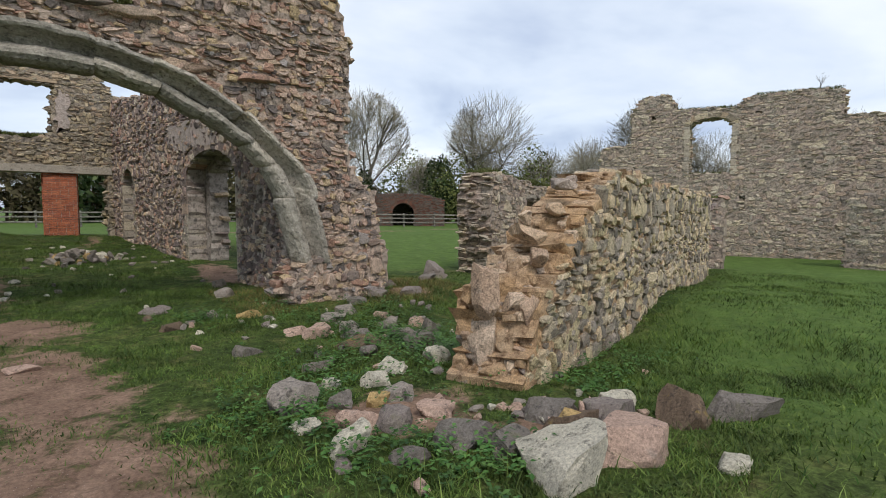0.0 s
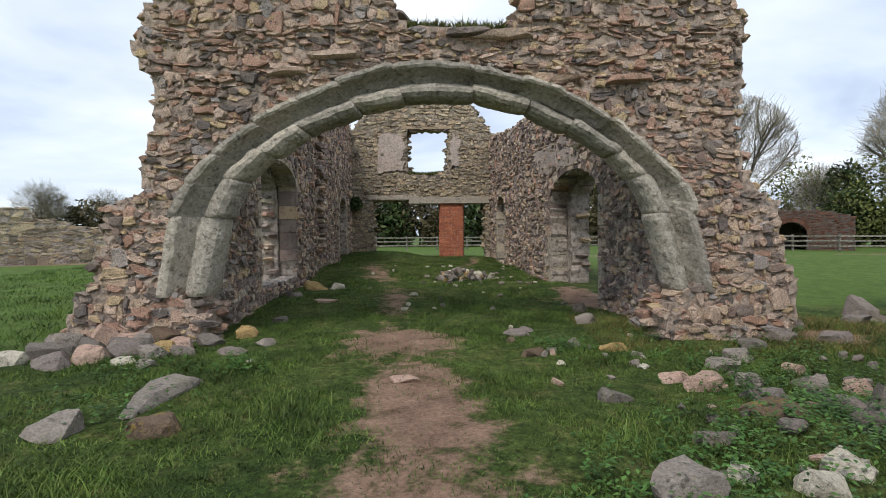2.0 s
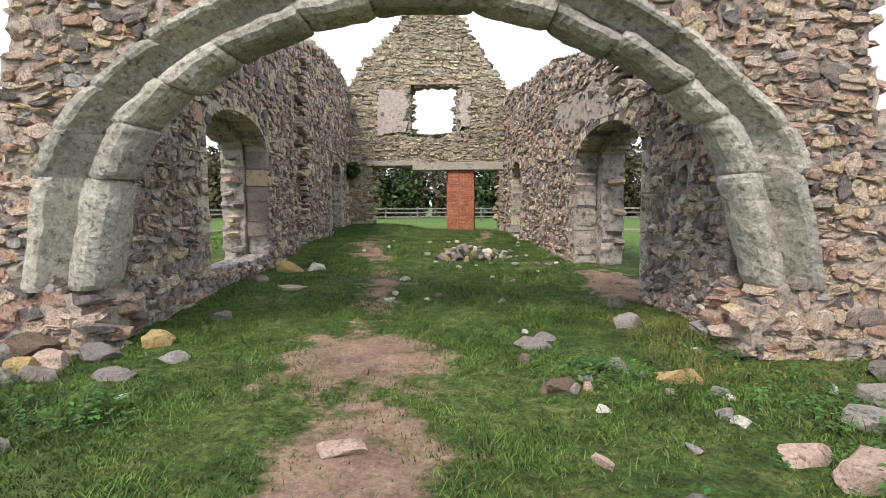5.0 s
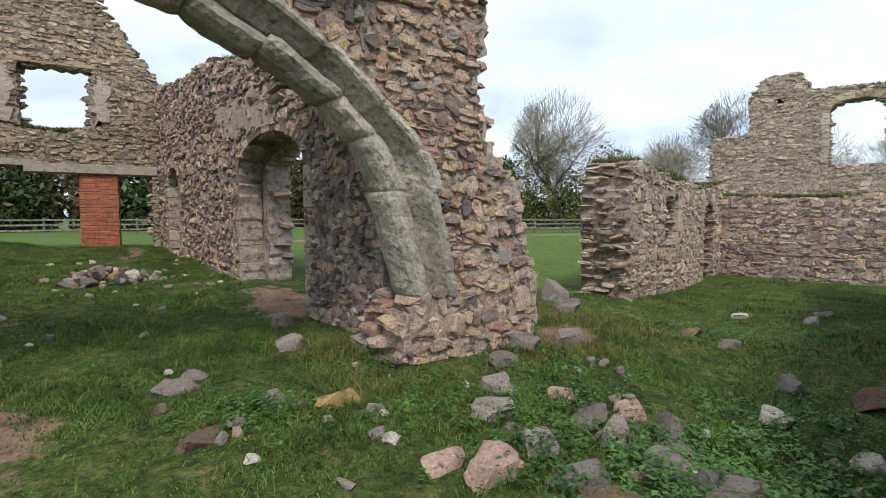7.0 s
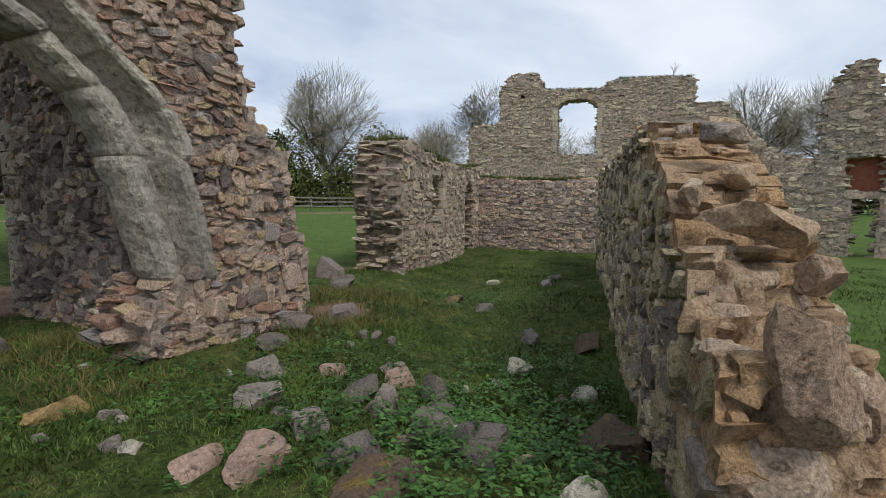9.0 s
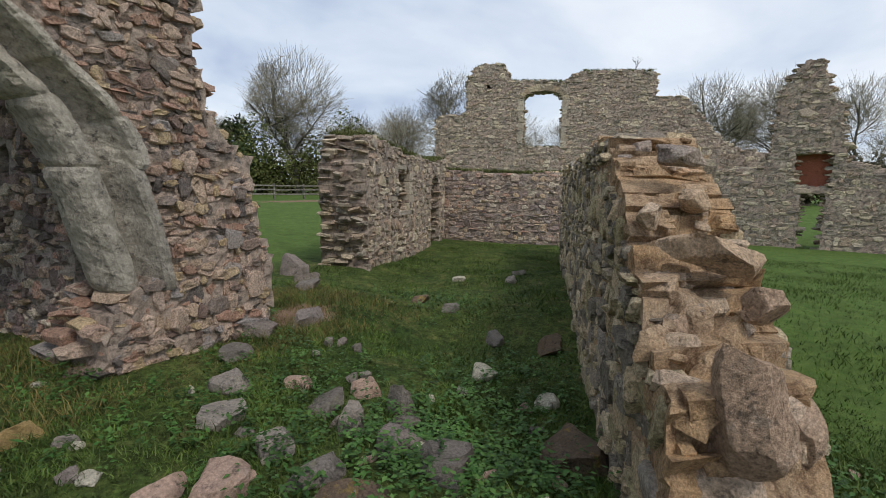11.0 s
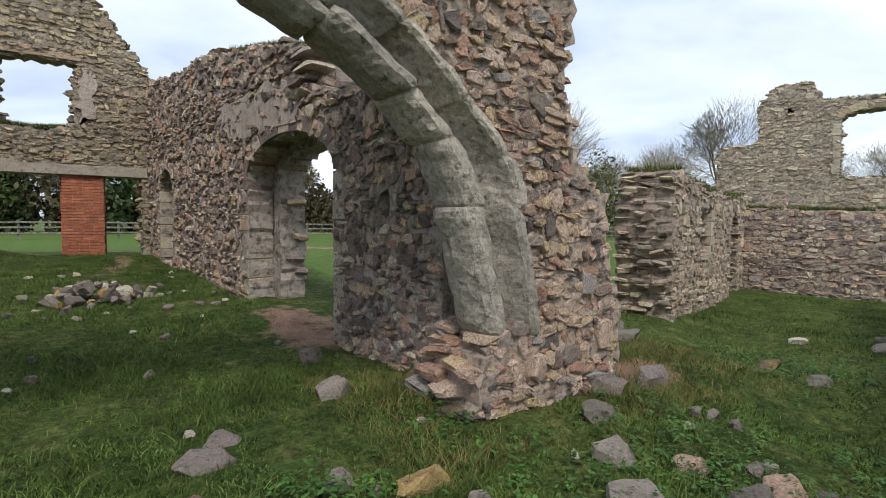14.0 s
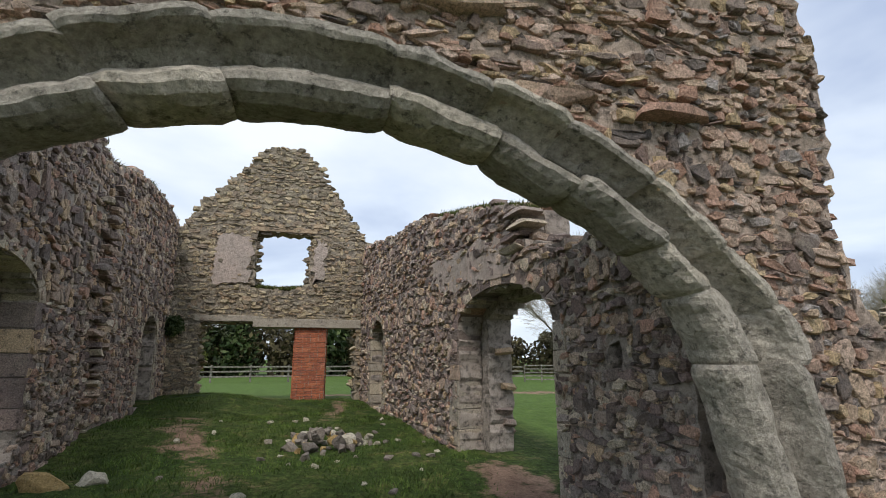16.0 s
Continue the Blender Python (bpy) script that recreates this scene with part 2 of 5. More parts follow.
def ground_mat():
    mat = bpy.data.materials.new("turf_and_earth")
    t, n, l, p = nodes_of(mat)
    pos = n.new("ShaderNodeNewGeometry").outputs["Position"]
    at = n.new("ShaderNodeAttribute")
    at.attribute_name = "bare"
    big = noise_node(n, l, pos, 0.35, 4.0)
    med = noise_node(n, l, pos, 2.6, 6.0, 0.65)
    fine = noise_node(n, l, pos, 26.0, 6.0, 0.75)
    g = mix_node(n, l, map_node(n, l, big.outputs["Fac"], 0.35, 0.65), (0.032, 0.06, 0.012), (0.08, 0.108, 0.027))
    g = mix_node(n, l, map_node(n, l, med.outputs["Fac"], 0.5, 0.72, 0.0, 0.75), g, (0.12, 0.105, 0.04))
    g = mix_node(n, l, 1.0, g, map_node(n, l, fine.outputs["Fac"], 0.3, 0.7, 0.3, 1.6), "MULTIPLY")
    tuft = noise_node(n, l, pos, 9.0, 7.0, 0.7)
    g = mix_node(n, l, 1.0, g, map_node(n, l, tuft.outputs["Fac"], 0.36, 0.64, 0.5, 1.45), "MULTIPLY")
    lush = n.new("ShaderNodeAttribute")
    lush.attribute_name = "lush"
    g = mix_node(n, l, lush.outputs["Fac"], g, mix_node(n, l, map_node(n, l, tuft.outputs["Fac"], 0.3, 0.7), (0.055, 0.105, 0.02), (0.11, 0.16, 0.04)))
    g = mix_node(n, l, 1.0, g, map_node(n, l, med.outputs["Fac"], 0.3, 0.7, 0.72, 1.25), "MULTIPLY")
    e = mix_node(n, l, map_node(n, l, med.outputs["Fac"], 0.35, 0.65), (0.17, 0.105, 0.072), (0.31, 0.205, 0.145))
    e = mix_node(n, l, 1.0, e, map_node(n, l, fine.outputs["Fac"], 0.3, 0.7, 0.5, 1.35), "MULTIPLY")
    peb = n.new("ShaderNodeTexVoronoi")
    peb.inputs["Scale"].default_value = 38.0
    l.new(pos, peb.inputs["Vector"])
    e = mix_node(n, l, map_node(n, l, peb.outputs["Distance"], 0.10, 0.16, 0.5, 0.0), e, (0.45, 0.36, 0.29))
    s = n.new("ShaderNodeMath")
    s.operation = "ADD"
    l.new(at.outputs["Fac"], s.inputs[0])
    l.new(map_node(n, l, med.outputs["Fac"], 0.25, 0.75, -0.6, 0.6), s.inputs[1])
    c = mix_node(n, l, map_node(n, l, s.outputs[0], 0.36, 0.72), g, e)
    l.new(c, p.inputs["Base Color"])
    p.inputs["Roughness"].default_value = 0.95
    p.inputs["Specular IOR Level"].default_value = 0.15
    h = n.new("ShaderNodeMath")
    h.operation = "ADD"
    l.new(med.outputs["Fac"], h.inputs[0])
    l.new(fine.outputs["Fac"], h.inputs[1])
    bump_to(n, l, p, h.outputs[0], 0.8, 0.04)
    return mat


GROUND = ground_mat()


# ---------------------------------------------------------------- building helpers
def raw_mesh(me, verts, loops, sizes):
    me.vertices.add(len(verts))
    me.vertices.foreach_set("co", np.ascontiguousarray(verts, np.float32).reshape(-1))
    me.loops.add(len(loops))
    me.loops.foreach_set("vertex_index", np.ascontiguousarray(loops, np.int32))
    me.polygons.add(len(sizes))
    me.polygons.foreach_set("loop_start", np.concatenate([[0], np.cumsum(sizes)[:-1]]).astype(np.int32))
    me.update(calc_edges=True)
    me.shade_flat()


def mesh_from(name, verts, faces, mat, smooth=False):
    me = bpy.data.meshes.new(name)
    verts = np.array([tuple(v) for v in verts], np.float32) if not isinstance(verts, np.ndarray) else verts.astype(np.float32)
    sizes = np.fromiter((len(f) for f in faces), np.int32, len(faces))
    loops = np.fromiter((i for f in faces for i in f), np.int32, int(sizes.sum()))
    raw_mesh(me, verts, loops, sizes)
    me.materials.append(mat)
    if smooth:
        me.shade_smooth()
    return me


def part(name, data, parent, label="", m=None):
    ob = new(name, data)
    ob.parent = parent
    if m is not None:
        ob.matrix_basis = m
    return tagged(ob, label) if label else ob


def thing(name, label, category, kind="", group="", at=(0, 0, 0)):
    ob = new(name)
    ob.location = at
    ob.empty_display_size = 0.1
    return tagged(ob, label, category, group, kind)


RNG = np.random.default_rng(7)


def unit_stone(rng, n=7):
    """An irregular stone with worn edges filling about a unit cube: vertices and faces."""
    ang = (np.arange(n) + rng.uniform(-0.34, 0.34, n)) * 2 * np.pi / n + rng.uniform(0, 6)
    c, s = np.cos(ang), np.sin(ang)
    k = 0.5 / np.maximum(np.abs(c), np.abs(s)) * 0.74 + 0.14
    k = k * rng.uniform(0.88, 1.1, n)
    u, v = c * k, s * k
    rings = []
    slope = rng.normal(0, 0.08, 2)
    for d, f in ((-0.5, 0.8), (-0.4, 1.0), (0.4, 1.0), (0.5, 0.8)):
        jit = rng.normal(0, 0.045, (n, 3))
        rings.append(np.stack([u * f, d + (u * slope[0] + v * slope[1]) * (1 if d < 0 else -1), v * f], 1) + jit)
    vs = np.concatenate(rings)
    fs = [list(range(n)), list(range(4 * n - 1, 3 * n - 1, -1))]
    for r in range(3):
        for i in range(n):
            j = (i + 1) % n
            fs.append([r * n + j, r * n + i, (r + 1) * n + i, (r + 1) * n + j])
    return vs, fs


POOL = [unit_stone(RNG, n) for n in (5, 6, 7, 7, 8, 6, 5, 7, 8, 7, 6, 8, 7, 6, 5, 7)]


def inside(poly, s, z):
    """Which of the points lie in the polygon."""
    s, z = np.asarray(s, float), np.asarray(z, float)
    res = np.zeros(np.broadcast(s, z).shape, bool)
    n = len(poly)
    for i in range(n):
        (x1, y1), (x2, y2) = poly[i], poly[(i + 1) % n]
        if y1 == y2:
            continue
        cross = ((y1 > z) != (y2 > z)) & (s < (x2 - x1) * (z - y1) / (y2 - y1) + x1)
        res ^= cross
    return res


def arch_poly(s0, s1, z0, spring, top, n=10, power=2.0):
    """An opening with an arched head."""
    a, c = (s1 - s0) / 2, (s0 + s1) / 2
    pts = [(s0, z0), (s1, z0)]
    for i in range(n + 1):
        th = math.pi * i / n
        x, y = math.cos(th), math.sin(th)
        r = (abs(x) ** power + abs(y) ** power) ** (-1 / power)
        pts.append((c + a * x * r, spring + (top - spring) * y * r))
    return pts


def rect(s0, s1, z0, z1):
    return [(s0, z0), (s1, z0), (s1, z1), (s0, z1)]


class Wall:
    """A rubble wall: s runs along its front face from a to b, depth d goes to the left of that line (or the right, flip)."""

    def __init__(self, name, label, a, b, thick, outline, holes=(), flip=False, cell=0.1, body_mat=None, stone=None, seed=1,
                 category="ruined wall", warp=None, jag=0.035, root=None):
        self.a = np.array(a, float)
        d = np.array(b, float) - self.a
        self.length = float(np.linalg.norm(d))
        self.e = d / self.length
        self.n = np.array([-self.e[1], self.e[0]]) * (-1 if flip else 1)
        self.flip, self.thick, self.outline, self.holes = flip, thick, outline, list(holes)
        self.cell, self.stone, self.rng, self.warp = cell, stone, np.random.default_rng(seed), warp
        self.root = root or thing(name, label, category, "structure")
        self.placed = []
        self.jag = jag
        o = np.array(outline)
        self.m0, self.mstep = o.min(0) - 0.3, 0.025
        dims = np.ceil((o.max(0) + 0.3 - self.m0) / self.mstep).astype(int)
        gs, gz_ = np.meshgrid(*(self.m0[k] + (np.arange(dims[k]) + 0.5) * self.mstep for k in (0, 1)), indexing="ij")
        self.grid = self.mask(gs, gz_)
        self.body(body_mat)

    def mask(self, s, z):
        m = inside(self.outline, s, z)
        for h in self.holes:
            m &= ~inside(h, s, z)
        return m

    def solid_at(self, pts):
        for s, z in pts:
            i, k = int((s - self.m0[0]) / self.mstep), int((z - self.m0[1]) / self.mstep)
            if i < 0 or k < 0 or i >= self.grid.shape[0] or k >= self.grid.shape[1] or not self.grid[i, k]:
                return False
        return True

    def world(self, s, d, z):
        s, d, z = (np.asarray(v, float) for v in (s, d, z))
        if self.warp:
            s, d, z = self.warp(s, d, z)
        xy = self.a + s[..., None] * self.e + d[..., None] * self.n
        return np.concatenate([xy, z[..., None]], -1)

    def body(self, mat):
        o = np.array(self.outline)
        c = self.cell
        s0, z0 = o.min(0) - c
        ns, nz = (np.ceil((o.max(0) + c - (s0, z0)) / c)).astype(int)
        cs, cz = np.meshgrid(s0 + (np.arange(ns) + 0.5) * c, z0 + (np.arange(nz) + 0.5) * c, indexing="ij")
        solid = self.mask(cs, cz)
        pad = np.zeros((ns + 2, nz + 2), bool)
        pad[1:-1, 1:-1] = solid
        self.solid, self.s0, self.z0 = solid, s0, z0
        gs, gz = np.meshgrid(s0 + np.arange(ns + 1) * c, z0 + np.arange(nz + 1) * c, indexing="ij")
        rng, j = self.rng, self.jag
        gs = gs + rng.uniform(-j, j, gs.shape)
        gz = gz + rng.uniform(-j, j, gz.shape)
        layers = [0.0, self.thick / 2, self.thick]
        vs = []
        for k, d in enumerate(layers):
            off = rng.uniform(-0.022, 0.018, gs.shape)
            vs.append(self.world(gs + rng.uniform(-j, j, gs.shape) * 0.5, np.full(gs.shape, d) + off, gz + rng.uniform(-j, j, gs.shape) * 0.5))
        V = np.concatenate([v.reshape(-1, 3) for v in vs])
        N = gs.size
        idx = np.arange(N).reshape(gs.shape)
        F = []

        def add(q):
            F.append(q[::-1] if self.flip else q)

        for i, k in zip(*np.nonzero(solid)):
            a, b, cc, d = idx[i, k], idx[i + 1, k], idx[i + 1, k + 1], idx[i, k + 1]
            add((a, b, cc, d))
            add((2 * N + d, 2 * N + cc, 2 * N + b, 2 * N + a))
            for di, dk, p, q in ((0, -1, b, a), (1, 0, cc, b), (0, 1, d, cc), (-1, 0, a, d)):
                if not pad[i + 1 + di, k + 1 + dk]:
                    for L in (0, N):
                        add((L + p, L + q, L + N + q, L + N + p))
        used = np.unique(np.concatenate([np.array(f) for f in F]))
        lut = np.full(3 * N, -1)
        lut[used] = np.arange(len(used))
        part("mortar_core", mesh_from("mortar_core", V[used], [lut[list(f)] for f in F], mat), self.root, "lime mortar core")

    def local(self, s, d, z, yaw=0.0, roll=0.0, pitch=0.0):
        p = self.world(np.array(s), np.array(d), np.array(z))
        ang = math.degrees(math.atan2(self.e[1], self.e[0]))
        return Matrix.Translation(p.tolist()) @ pose(0, 0, 0, pitch, roll, ang + yaw)

    def put(self, s, d, z, w, dep, h, yaw=0.0, roll=0.0, pitch=0.0):
        """One stone, centred there, w long, dep deep and h high."""
        k = int(self.rng.integers(len(POOL)))
        flipx = -1 if self.rng.random() < 0.5 else 1
        m = self.local(s, d, z, yaw, roll, pitch) @ Matrix.Diagonal((w * 1.0, dep * 1.0, h * 1.0, 1)) @ pose(0, 0, 0, 0, 0 if flipx > 0 else 180, 0)
        self.placed.append((k, m, float(s), float(z), float(d)))

    def face(self, back=False, hmin=0.05, hmax=0.14, wmin=0.08, wmax=0.30, proud=0.03, depth=0.16, region=None, density=0.96, gap=0.008, tilt=5.0, wild=1.0, big=0.06):
        """Random rubble in rough wavering courses over one face, with some larger stones across two courses."""
        o = np.array(self.outline)
        rng = self.rng
        z = o[:, 1].min()
        smin, smax = o[:, 0].min(), o[:, 0].max()
        while z < o[:, 1].max():
            h = rng.uniform(hmin, hmax) * rng.choice([0.6, 1.0, 1.1, 1.5])
            s = smin + rng.uniform(-0.2, 0)
            w1, w2 = rng.uniform(0, 6, 2)
            while s < smax:
                w = rng.uniform(wmin, wmax) * rng.choice([0.55, 1.0, 1.0, 1.4])
                hh = h * rng.uniform(0.7, 1.2)
                if rng.random() < big:
                    w, hh = w * 1.3, hh * 1.9
                sc = s + w / 2
                zc = z + h / 2 + wild * (0.05 * math.sin(s * 0.9 + w1 * 0.2) + 0.02 * math.sin(s * 2.7 + w2) + rng.normal(0, 0.014))
                if rng.random() < density and self.solid_at(((sc, zc), (sc - w * 0.4, zc), (sc + w * 0.4, zc), (sc, zc - hh * 0.35), (sc, zc + hh * 0.35))) and (region is None or region(sc, zc)):
                    d = depth / 2 - proud - rng.normal(0, 0.018)
                    d = self.thick - d if back else d
                    self.put(sc, d, zc, w * 1.06 - gap, depth, hh * 1.06 - gap, rng.normal(0, tilt * 0.7), rng.normal(0, tilt * 2), rng.normal(0, tilt * 0.7))
                s += w
            z += h

    def edges(self, size=(0.14, 0.36), out=0.05, density=1.0, zmin=-9, top_only=False, where=None, high=(0.07, 0.15), deep=(0.16, 0.34)):
        """Stones sticking out of the broken tops, ends and reveals."""
        c, rng = self.cell, self.rng
        S = self.solid
        pad = np.zeros((S.shape[0] + 2, S.shape[1] + 2), bool)
        pad[1:-1, 1:-1] = S
        for i, k in zip(*np.nonzero(S)):
            for di, dk in ((1, 0), (-1, 0), (0, 1), (0, -1)):
                if pad[i + 1 + di, k + 1 + dk] or (top_only and dk != 1):
                    continue
                s, z = self.s0 + (i + 0.5 + di * 0.5) * c, self.z0 + (k + 0.5 + dk * 0.5) * c
                if z < zmin or (dk == -1 and rng.random() < 0.4) or (where is not None and not where(s, z)):
                    continue
                rows = max(1, int(self.thick / 0.3))
                for r in range(rows):
                    if rng.random() > 0.42 * density * c / 0.1:
                        continue
                    d = (r + rng.uniform(0.2, 0.8)) * self.thick / rows
                    w = rng.uniform(*size)
                    h = rng.uniform(*high)
                    self.put(s + di * rng.uniform(-0.1, out), d, z + dk * rng.uniform(-0.05, out * 0.6), w, rng.uniform(*deep), h,
                             rng.normal(0, 14), rng.normal(0, 7), rng.normal(0, 7))

    def chips(self, density=0.6, back=False):
        """Small stones wedged between the larger ones."""
        self.face(back=back, hmin=0.04, hmax=0.08, wmin=0.05, wmax=0.14, proud=0.008, depth=0.1, density=density, tilt=8, wild=1.4, big=0.0)

    def finish(self, near=None, mat=None, limit=290, label=""):
        """The stones nearest a point (s, z) of the wall as objects of their own, the rest joined."""
        mat = mat or self.stone
        if near is not None:
            self.placed.sort(key=lambda q: (q[2] - near[0]) ** 2 + (q[3] - near[1]) ** 2 + (6 if q[4] > self.thick * 0.6 else 0))
            own, rest = self.placed[:limit], self.placed[limit:]
        else:
            own, rest = [], self.placed
        pool = [mesh_from("stone", v, f, mat) for v, f in POOL] if own else []
        for k, m, *_ in own:
            part("stone", pool[k], self.root, "", m)
        join_stones("rubble_stones", rest, mat, self.root)
        self.placed = []


def join_stones(name, rest, mat, root):
    if not rest:
        return
    V, Lo, Si, base = [], [], [], 0
    for k in range(len(POOL)):
        ms = np.array([np.array(q[1]) for q in rest if q[0] == k])
        if not len(ms):
            continue
        v, f = POOL[k]
        V.append((np.einsum("nij,vj->nvi", ms[:, :3, :3], v) + ms[:, None, :3, 3]).reshape(-1, 3))
        flat = np.array([i for q in f for i in q])
        Lo.append((flat[None] + (base + np.arange(len(ms)) * len(v))[:, None]).reshape(-1))
        Si.append(np.tile([len(q) for q in f], len(ms)))
        base += len(ms) * len(v)
    me = bpy.data.meshes.new(name)
    raw_mesh(me, np.concatenate(V), np.concatenate(Lo), np.concatenate(Si))
    me.materials.append(mat)
    tagged(part(name, me, root), kind="stuff")


def block_mesh(name, w, d, h, mat, chamfer=0.012, jitter=0.004, seed=0, cuts=0):
    """A dressed block with worn edges, its base at z = 0."""
    bm = bmesh.new()
    bmesh.ops.create_cube(bm, size=1.0)
    bmesh.ops.scale(bm, vec=(w, d, h), verts=bm.verts)
    bmesh.ops.bevel(bm, geom=bm.edges[:], offset=chamfer, segments=2, affect="EDGES", profile=0.6)
    if cuts:
        bmesh.ops.subdivide_edges(bm, edges=[e for e in bm.edges if e.calc_length() > 0.12], cuts=cuts, use_grid_fill=True)
    r = random.Random(seed)
    for v in bm.verts:
        v.co += Vector((r.uniform(-1, 1), r.uniform(-1, 1), r.uniform(-1, 1))) * jitter
        v.co.z += h / 2
    me = bpy.data.meshes.new(name)
    bm.to_mesh(me)
    bm.free()
    me.materials.append(mat)
    return me


# ---------------------------------------------------------------- ground
GROUND_PTS = [
    (-6, -9, 0.0), (0, -9, 0.0), (3, -8, 0.0), (0, -4, 0.0), (-4, -3, 0.0), (3, -3, 0.0), (2.5, -1, 0.0), (-2.5, 0, 0.02), (0, 1, 0.03),
    (2.7, 2, 0.06), (-2, 5, 0.22), (0, 6, 0.25), (2.7, 6, 0.28), (-2.6, 9, 0.6), (0, 10, 0.48), (2.2, 10, 0.45), (-2, 13, 0.85), (1, 13.4, 0.62),
    (5, 0, -0.02), (6.5, 0.8, 0.02), (7, -2, -0.45), (5, -3, -0.3), (10, 1, -0.45), (14, 1.5, -0.5), (9.5, 3.5, -0.25), (10, -4.5, 0.05),
    (17, -4, -0.25), (26, -6, -0.6), (24, 2, -0.7), (0, 20, 0.35), (20, 20, 0.2)]
GP = np.array(GROUND_PTS)


def ground_z(x, y):
    x, y = np.asarray(x, float), np.asarray(y, float)
    d2 = (x[..., None] - GP[:, 0]) ** 2 + (y[..., None] - GP[:, 1]) ** 2 + 0.35
    w = d2 ** -1.7
    near = (w * GP[:, 2]).sum(-1) / w.sum(-1)
    r = np.hypot(x - 5, y - 0)
    f = np.clip((r - 24) / 30, 0, 1)
    return near * (1 - f) + 0.15 * f + 0.012 * np.sin(x * 2.3 + 1.1) * np.sin(y * 2.9) + 0.01 * np.sin(x * 5.1) * np.sin(y * 4.7 + 2)


BARE = [  # worn earth: x, y, half-width in x and y, turn
    (0.2, -5.6, 0.75, 1.9, 0), (0.15, -2.7, 0.55, 1.6, 5), (-0.25, -0.1, 0.8, 1.0, 0), (-0.6, 3.4, 0.4, 2.3, 6), (-1.4, 7.6, 0.45, 1.6, 10), (0.6, -8.6, 0.9, 2.0, 0),
    (3.35, 3.6, 0.5, 1.3, 0), (5.95, 0.15, 0.6, 0.4, 15), (2.6, -5.0, 0.5, 0.5, 0), (-2.0, 9.6, 0.8, 0.5, 0), (1.5, 11.5, 0.25, 2.0, -10), (5.9, 1.2, 0.5, 0.4, 0), (2.1, -4.9, 0.35, 0.3, 0), (3.2, -5.9, 0.6, 0.35, 0)]


def bare(x, y):
    x, y = np.asarray(x, float), np.asarray(y, float)
    out = np.zeros(x.shape)
    for cx, cy, rx, ry, turn in BARE:
        a = radians(turn)
        u, v = (x - cx) * math.cos(a) + (y - cy) * math.sin(a), -(x - cx) * math.sin(a) + (y - cy) * math.cos(a)
        out = np.maximum(out, np.clip(1.35 - np.hypot(u / rx, v / ry) * 0.85, 0, 1))
    out = np.where((y > 1.0) & (x < 3), out * 0.68, out)
    # a far gravel path crossing the field
    for (x0, y0), (x1, y1), w in (((-60, 8), (-14, 17.5), 0.9), ((-14, 17.5), (40, 24), 0.7)):
        dx, dy = x1 - x0, y1 - y0
        t = np.clip(((x - x0) * dx + (y - y0) * dy) / (dx * dx + dy * dy), 0, 1)
        out = np.maximum(out, np.clip(1.6 - np.hypot(x - x0 - t * dx, y - y0 - t * dy) / w, 0, 1))
    return out


def build_ground():
    def axis(lo, hi, step):
        fine = np.arange(lo, hi + 1e-6, step)
        far = 1.25 ** np.arange(1, 40) * step * 4
        far = np.cumsum(far)
        far = far[far < 2500]
        return np.concatenate([lo - far[::-1], fine, hi + far])

    xs, ys = axis(-9, 14, 0.14), axis(-11, 15, 0.14)
    X, Y = np.meshgrid(xs, ys, indexing="ij")
    Z = ground_z(X, Y)
    rng = np.random.default_rng(3)
    close = (np.abs(X - 2.5) < 12) & (np.abs(Y - 2) < 14)
    Z = Z + np.where(close, rng.normal(0, 0.008, Z.shape), 0)
    n, m = X.shape
    idx = np.arange(n * m).reshape(n, m)
    F = np.stack([idx[:-1, :-1], idx[1:, :-1], idx[1:, 1:], idx[:-1, 1:]], -1).reshape(-1, 4)
    me = mesh_from("ground", np.stack([X, Y, Z], -1).reshape(-1, 3), F, GROUND, True)
    at = me.attributes.new("bare", "FLOAT", "POINT")
    at.data.foreach_set("value", bare(X, Y).reshape(-1).astype(np.float32))
    edge = np.maximum.reduce([(-4.6 - X) / 1.5, (Y - 14.4) / 1.5, (X - 18) / 3, np.minimum((X - 3.8) / 1.5, (-5.3 + (X - 3.36) * 0.33 - Y) / 0.8), np.minimum((X - 5) / 1, (Y - 4.2) / 1)])
    lush = me.attributes.new("lush", "FLOAT", "POINT")
    lush.data.foreach_set("value", np.clip(edge, 0, 1).reshape(-1).astype(np.float32))
    return tagged(new("ground", me), "short green turf with worn reddish earth paths", "ground", kind="structure")


build_ground()


def gz(x, y):
    return float(ground_z(np.array(x), np.array(y)))


# ---------------------------------------------------------------- arch wall
def superarch(c, a, b, spring, foot, spread, n_leg, n_arc, power):
    """Points (x, z) up the left leg, over the arch and down the right leg."""
    pts = [(c - a - spread * (1 - i / n_leg), foot + (spring - foot) * i / n_leg) for i in range(n_leg)]
    for i in range(n_arc + 1):
        th = math.pi * (1 - i / n_arc)
        x, y = math.cos(th), math.sin(th)
        r = (abs(x) ** power + abs(y) ** power) ** (-1 / power)
        pts.append((c + a * x * r, spring + b * y * r))
    pts += [(c + a + spread * (i / n_leg), spring - (spring - foot) * i / n_leg) for i in range(1, n_leg + 1)]
    return np.array(pts)


N_LEG, N_ARC = 10, 90
EXTRA = superarch(0.27, 3.67, 2.19, 1.76, 0.66, 0.22, N_LEG, N_ARC, 1.58)
INTRA = superarch(0.37, 2.97, 1.70, 1.76, 0.66, 0.26, N_LEG, N_ARC, 1.66)

